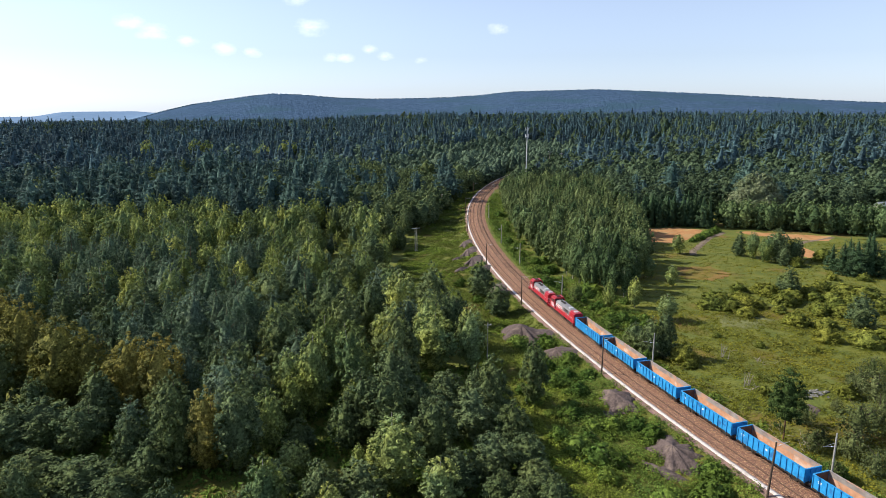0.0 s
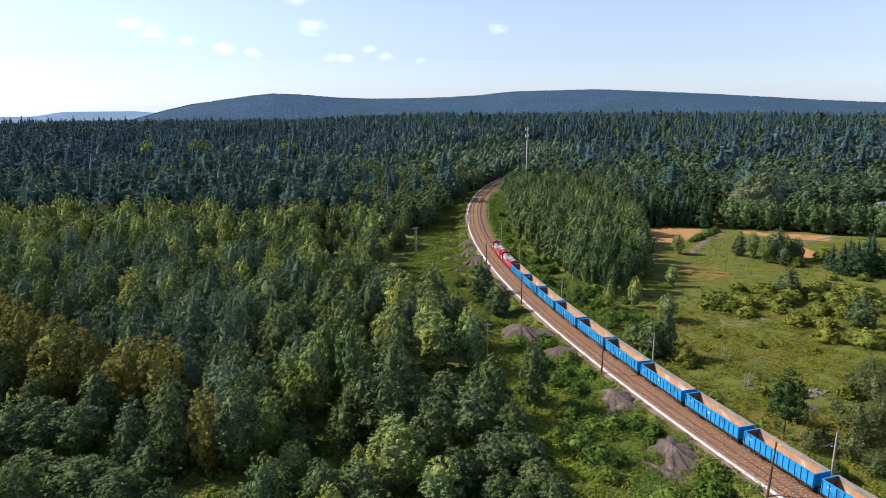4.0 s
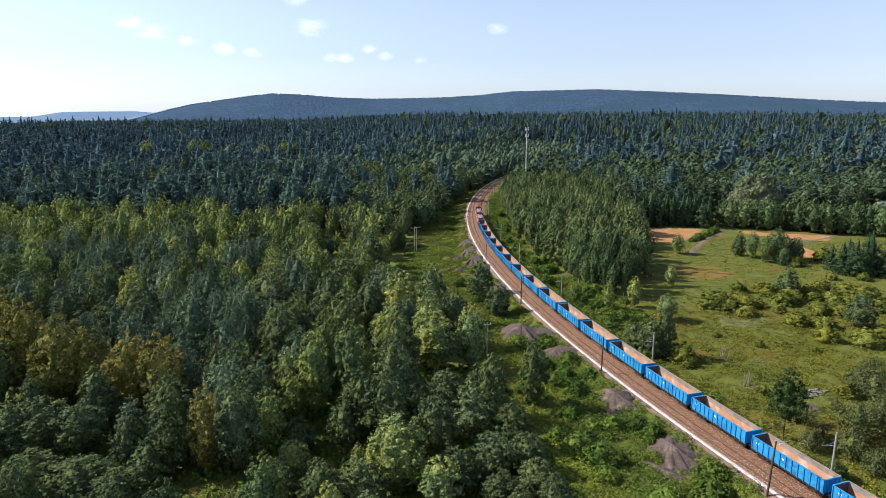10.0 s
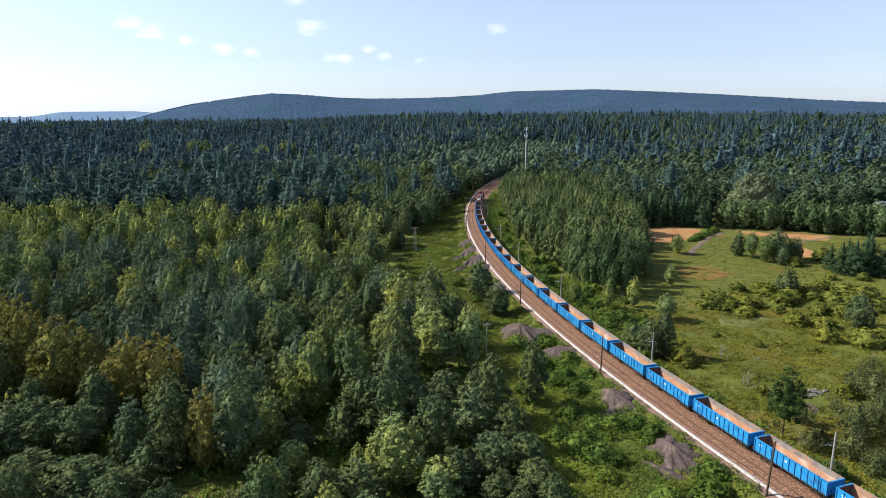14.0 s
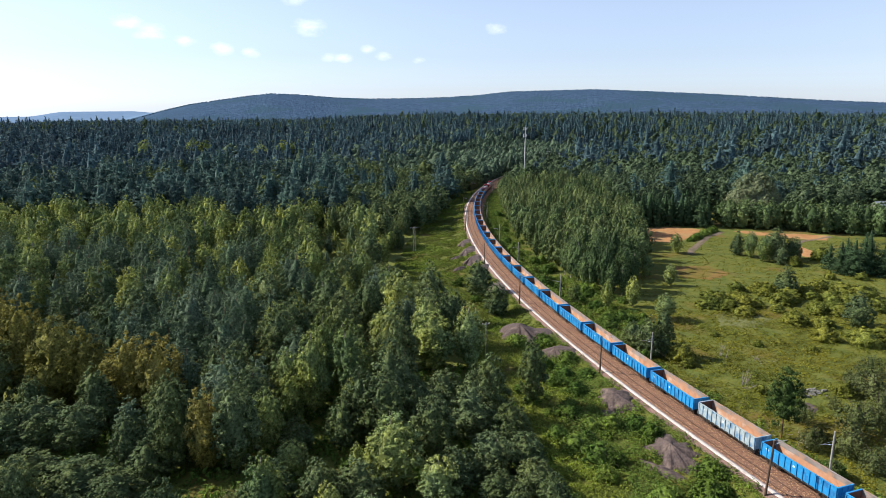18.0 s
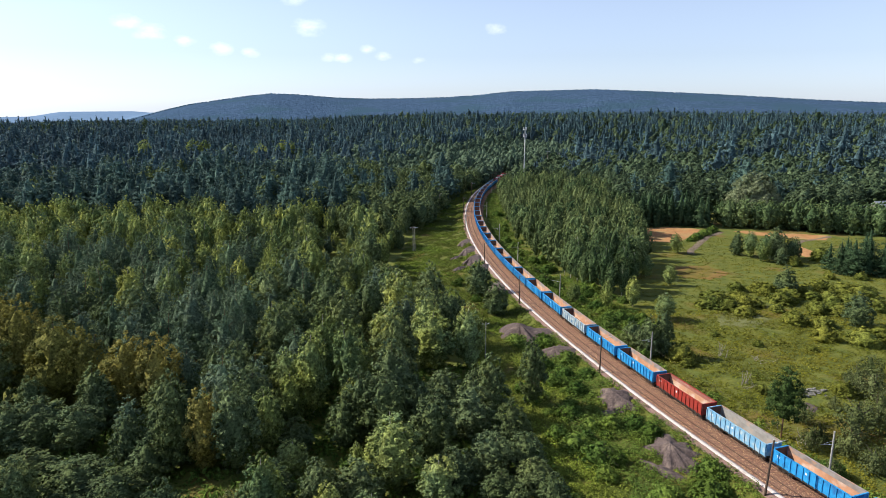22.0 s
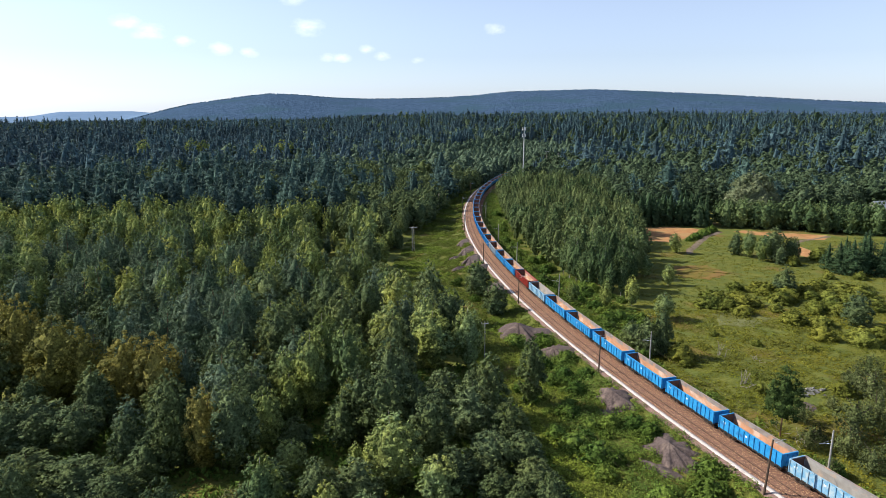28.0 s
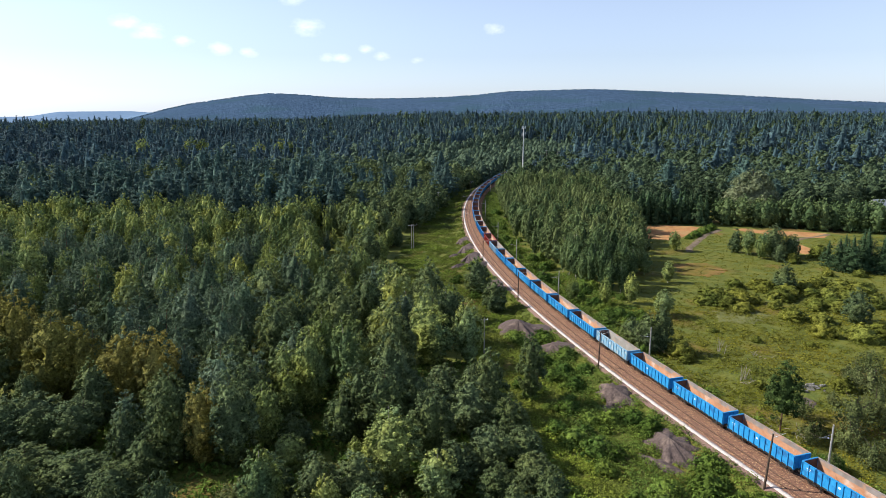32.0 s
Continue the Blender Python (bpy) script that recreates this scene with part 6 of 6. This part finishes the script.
def dead_snag(x, y, seed):
    """Bare standing stems of a dead tree."""
    e = tagged(new("dead_tree"), "bare grey standing stems of a dead tree in the meadow", "dead tree", "dead trees of the meadow")
    rg = np.random.default_rng(seed)
    for k in range(5):
        bm = bmesh.new()
        a = Vector((*(0.45 * rg.normal(size=2)), -0.2))
        b = a + Vector((*(0.5 * rg.normal(size=2)), 2.2 + 1.6 * rg.random()))
        rod(bm, a, b, 0.09, 0.03, 5)
        for u in (0.5, 0.7, 0.85):
            c = a.lerp(b, u)
            rod(bm, c, c + Vector((*(0.45 * rg.normal(size=2)), 0.4)), 0.03, 0.012, 4)
        part("stem", bm, M["deadwood"], e)
    e.matrix_basis = pose(x, y, float(ground(x, y)[0]))


dead_snag(61.5, 136.6, 3)
dead_snag(60.0, 121.5, 4)
dead_branches(57.8, 102.5, 7)
dead_branches(59.8, 99.0, 8)


def house(x, y):
    e = tagged(new("house"), "small pale house with a grey roof among trees", "house")
    bm = bmesh.new()
    box(bm, -5, 5, -4, 4, -0.3, 3.2)
    part("wall", bm, M["wall"], e)
    for sgn in (1, -1):
        bm = bmesh.new()
        v = [bm.verts.new(c) for c in ((-5.5, sgn * 4.6, 2.9), (5.5, sgn * 4.6, 2.9), (5.5, 0, 6.4), (-5.5, 0, 6.4), (-5.5, sgn * 4.6, 3.05), (5.5, sgn * 4.6, 3.05), (5.5, 0, 6.55), (-5.5, 0, 6.55))]
        for q in ((0, 1, 2, 3), (7, 6, 5, 4), (0, 4, 5, 1), (1, 5, 6, 2), (3, 7, 4, 0)):
            bm.faces.new([v[i] for i in q])
        part("roof", bm, M["roof"], e)
        bm = bmesh.new()
        v = [bm.verts.new(c) for c in ((sgn * 4.98, -4, 3.2), (sgn * 4.98, 4, 3.2), (sgn * 4.98, 0, 6.3), (sgn * 4.9, -4, 3.2), (sgn * 4.9, 4, 3.2), (sgn * 4.9, 0, 6.3))]
        for q in ((0, 1, 2), (5, 4, 3), (0, 3, 4, 1), (1, 4, 5, 2), (2, 5, 3, 0)):
            bm.faces.new([v[i] for i in q])
        part("gable", bm, M["wall"], e)
    for xx in (-3, 0, 3):
        bm = bmesh.new()
        box(bm, xx - 0.5, xx + 0.5, -4.03, -3.99, 1.0, 2.3)
        part("window", bm, M["glass"], e)
    e.matrix_basis = pose(x, y, float(ground(x, y)[0]), 0, 0, 15)


house(223, 328)

motions()
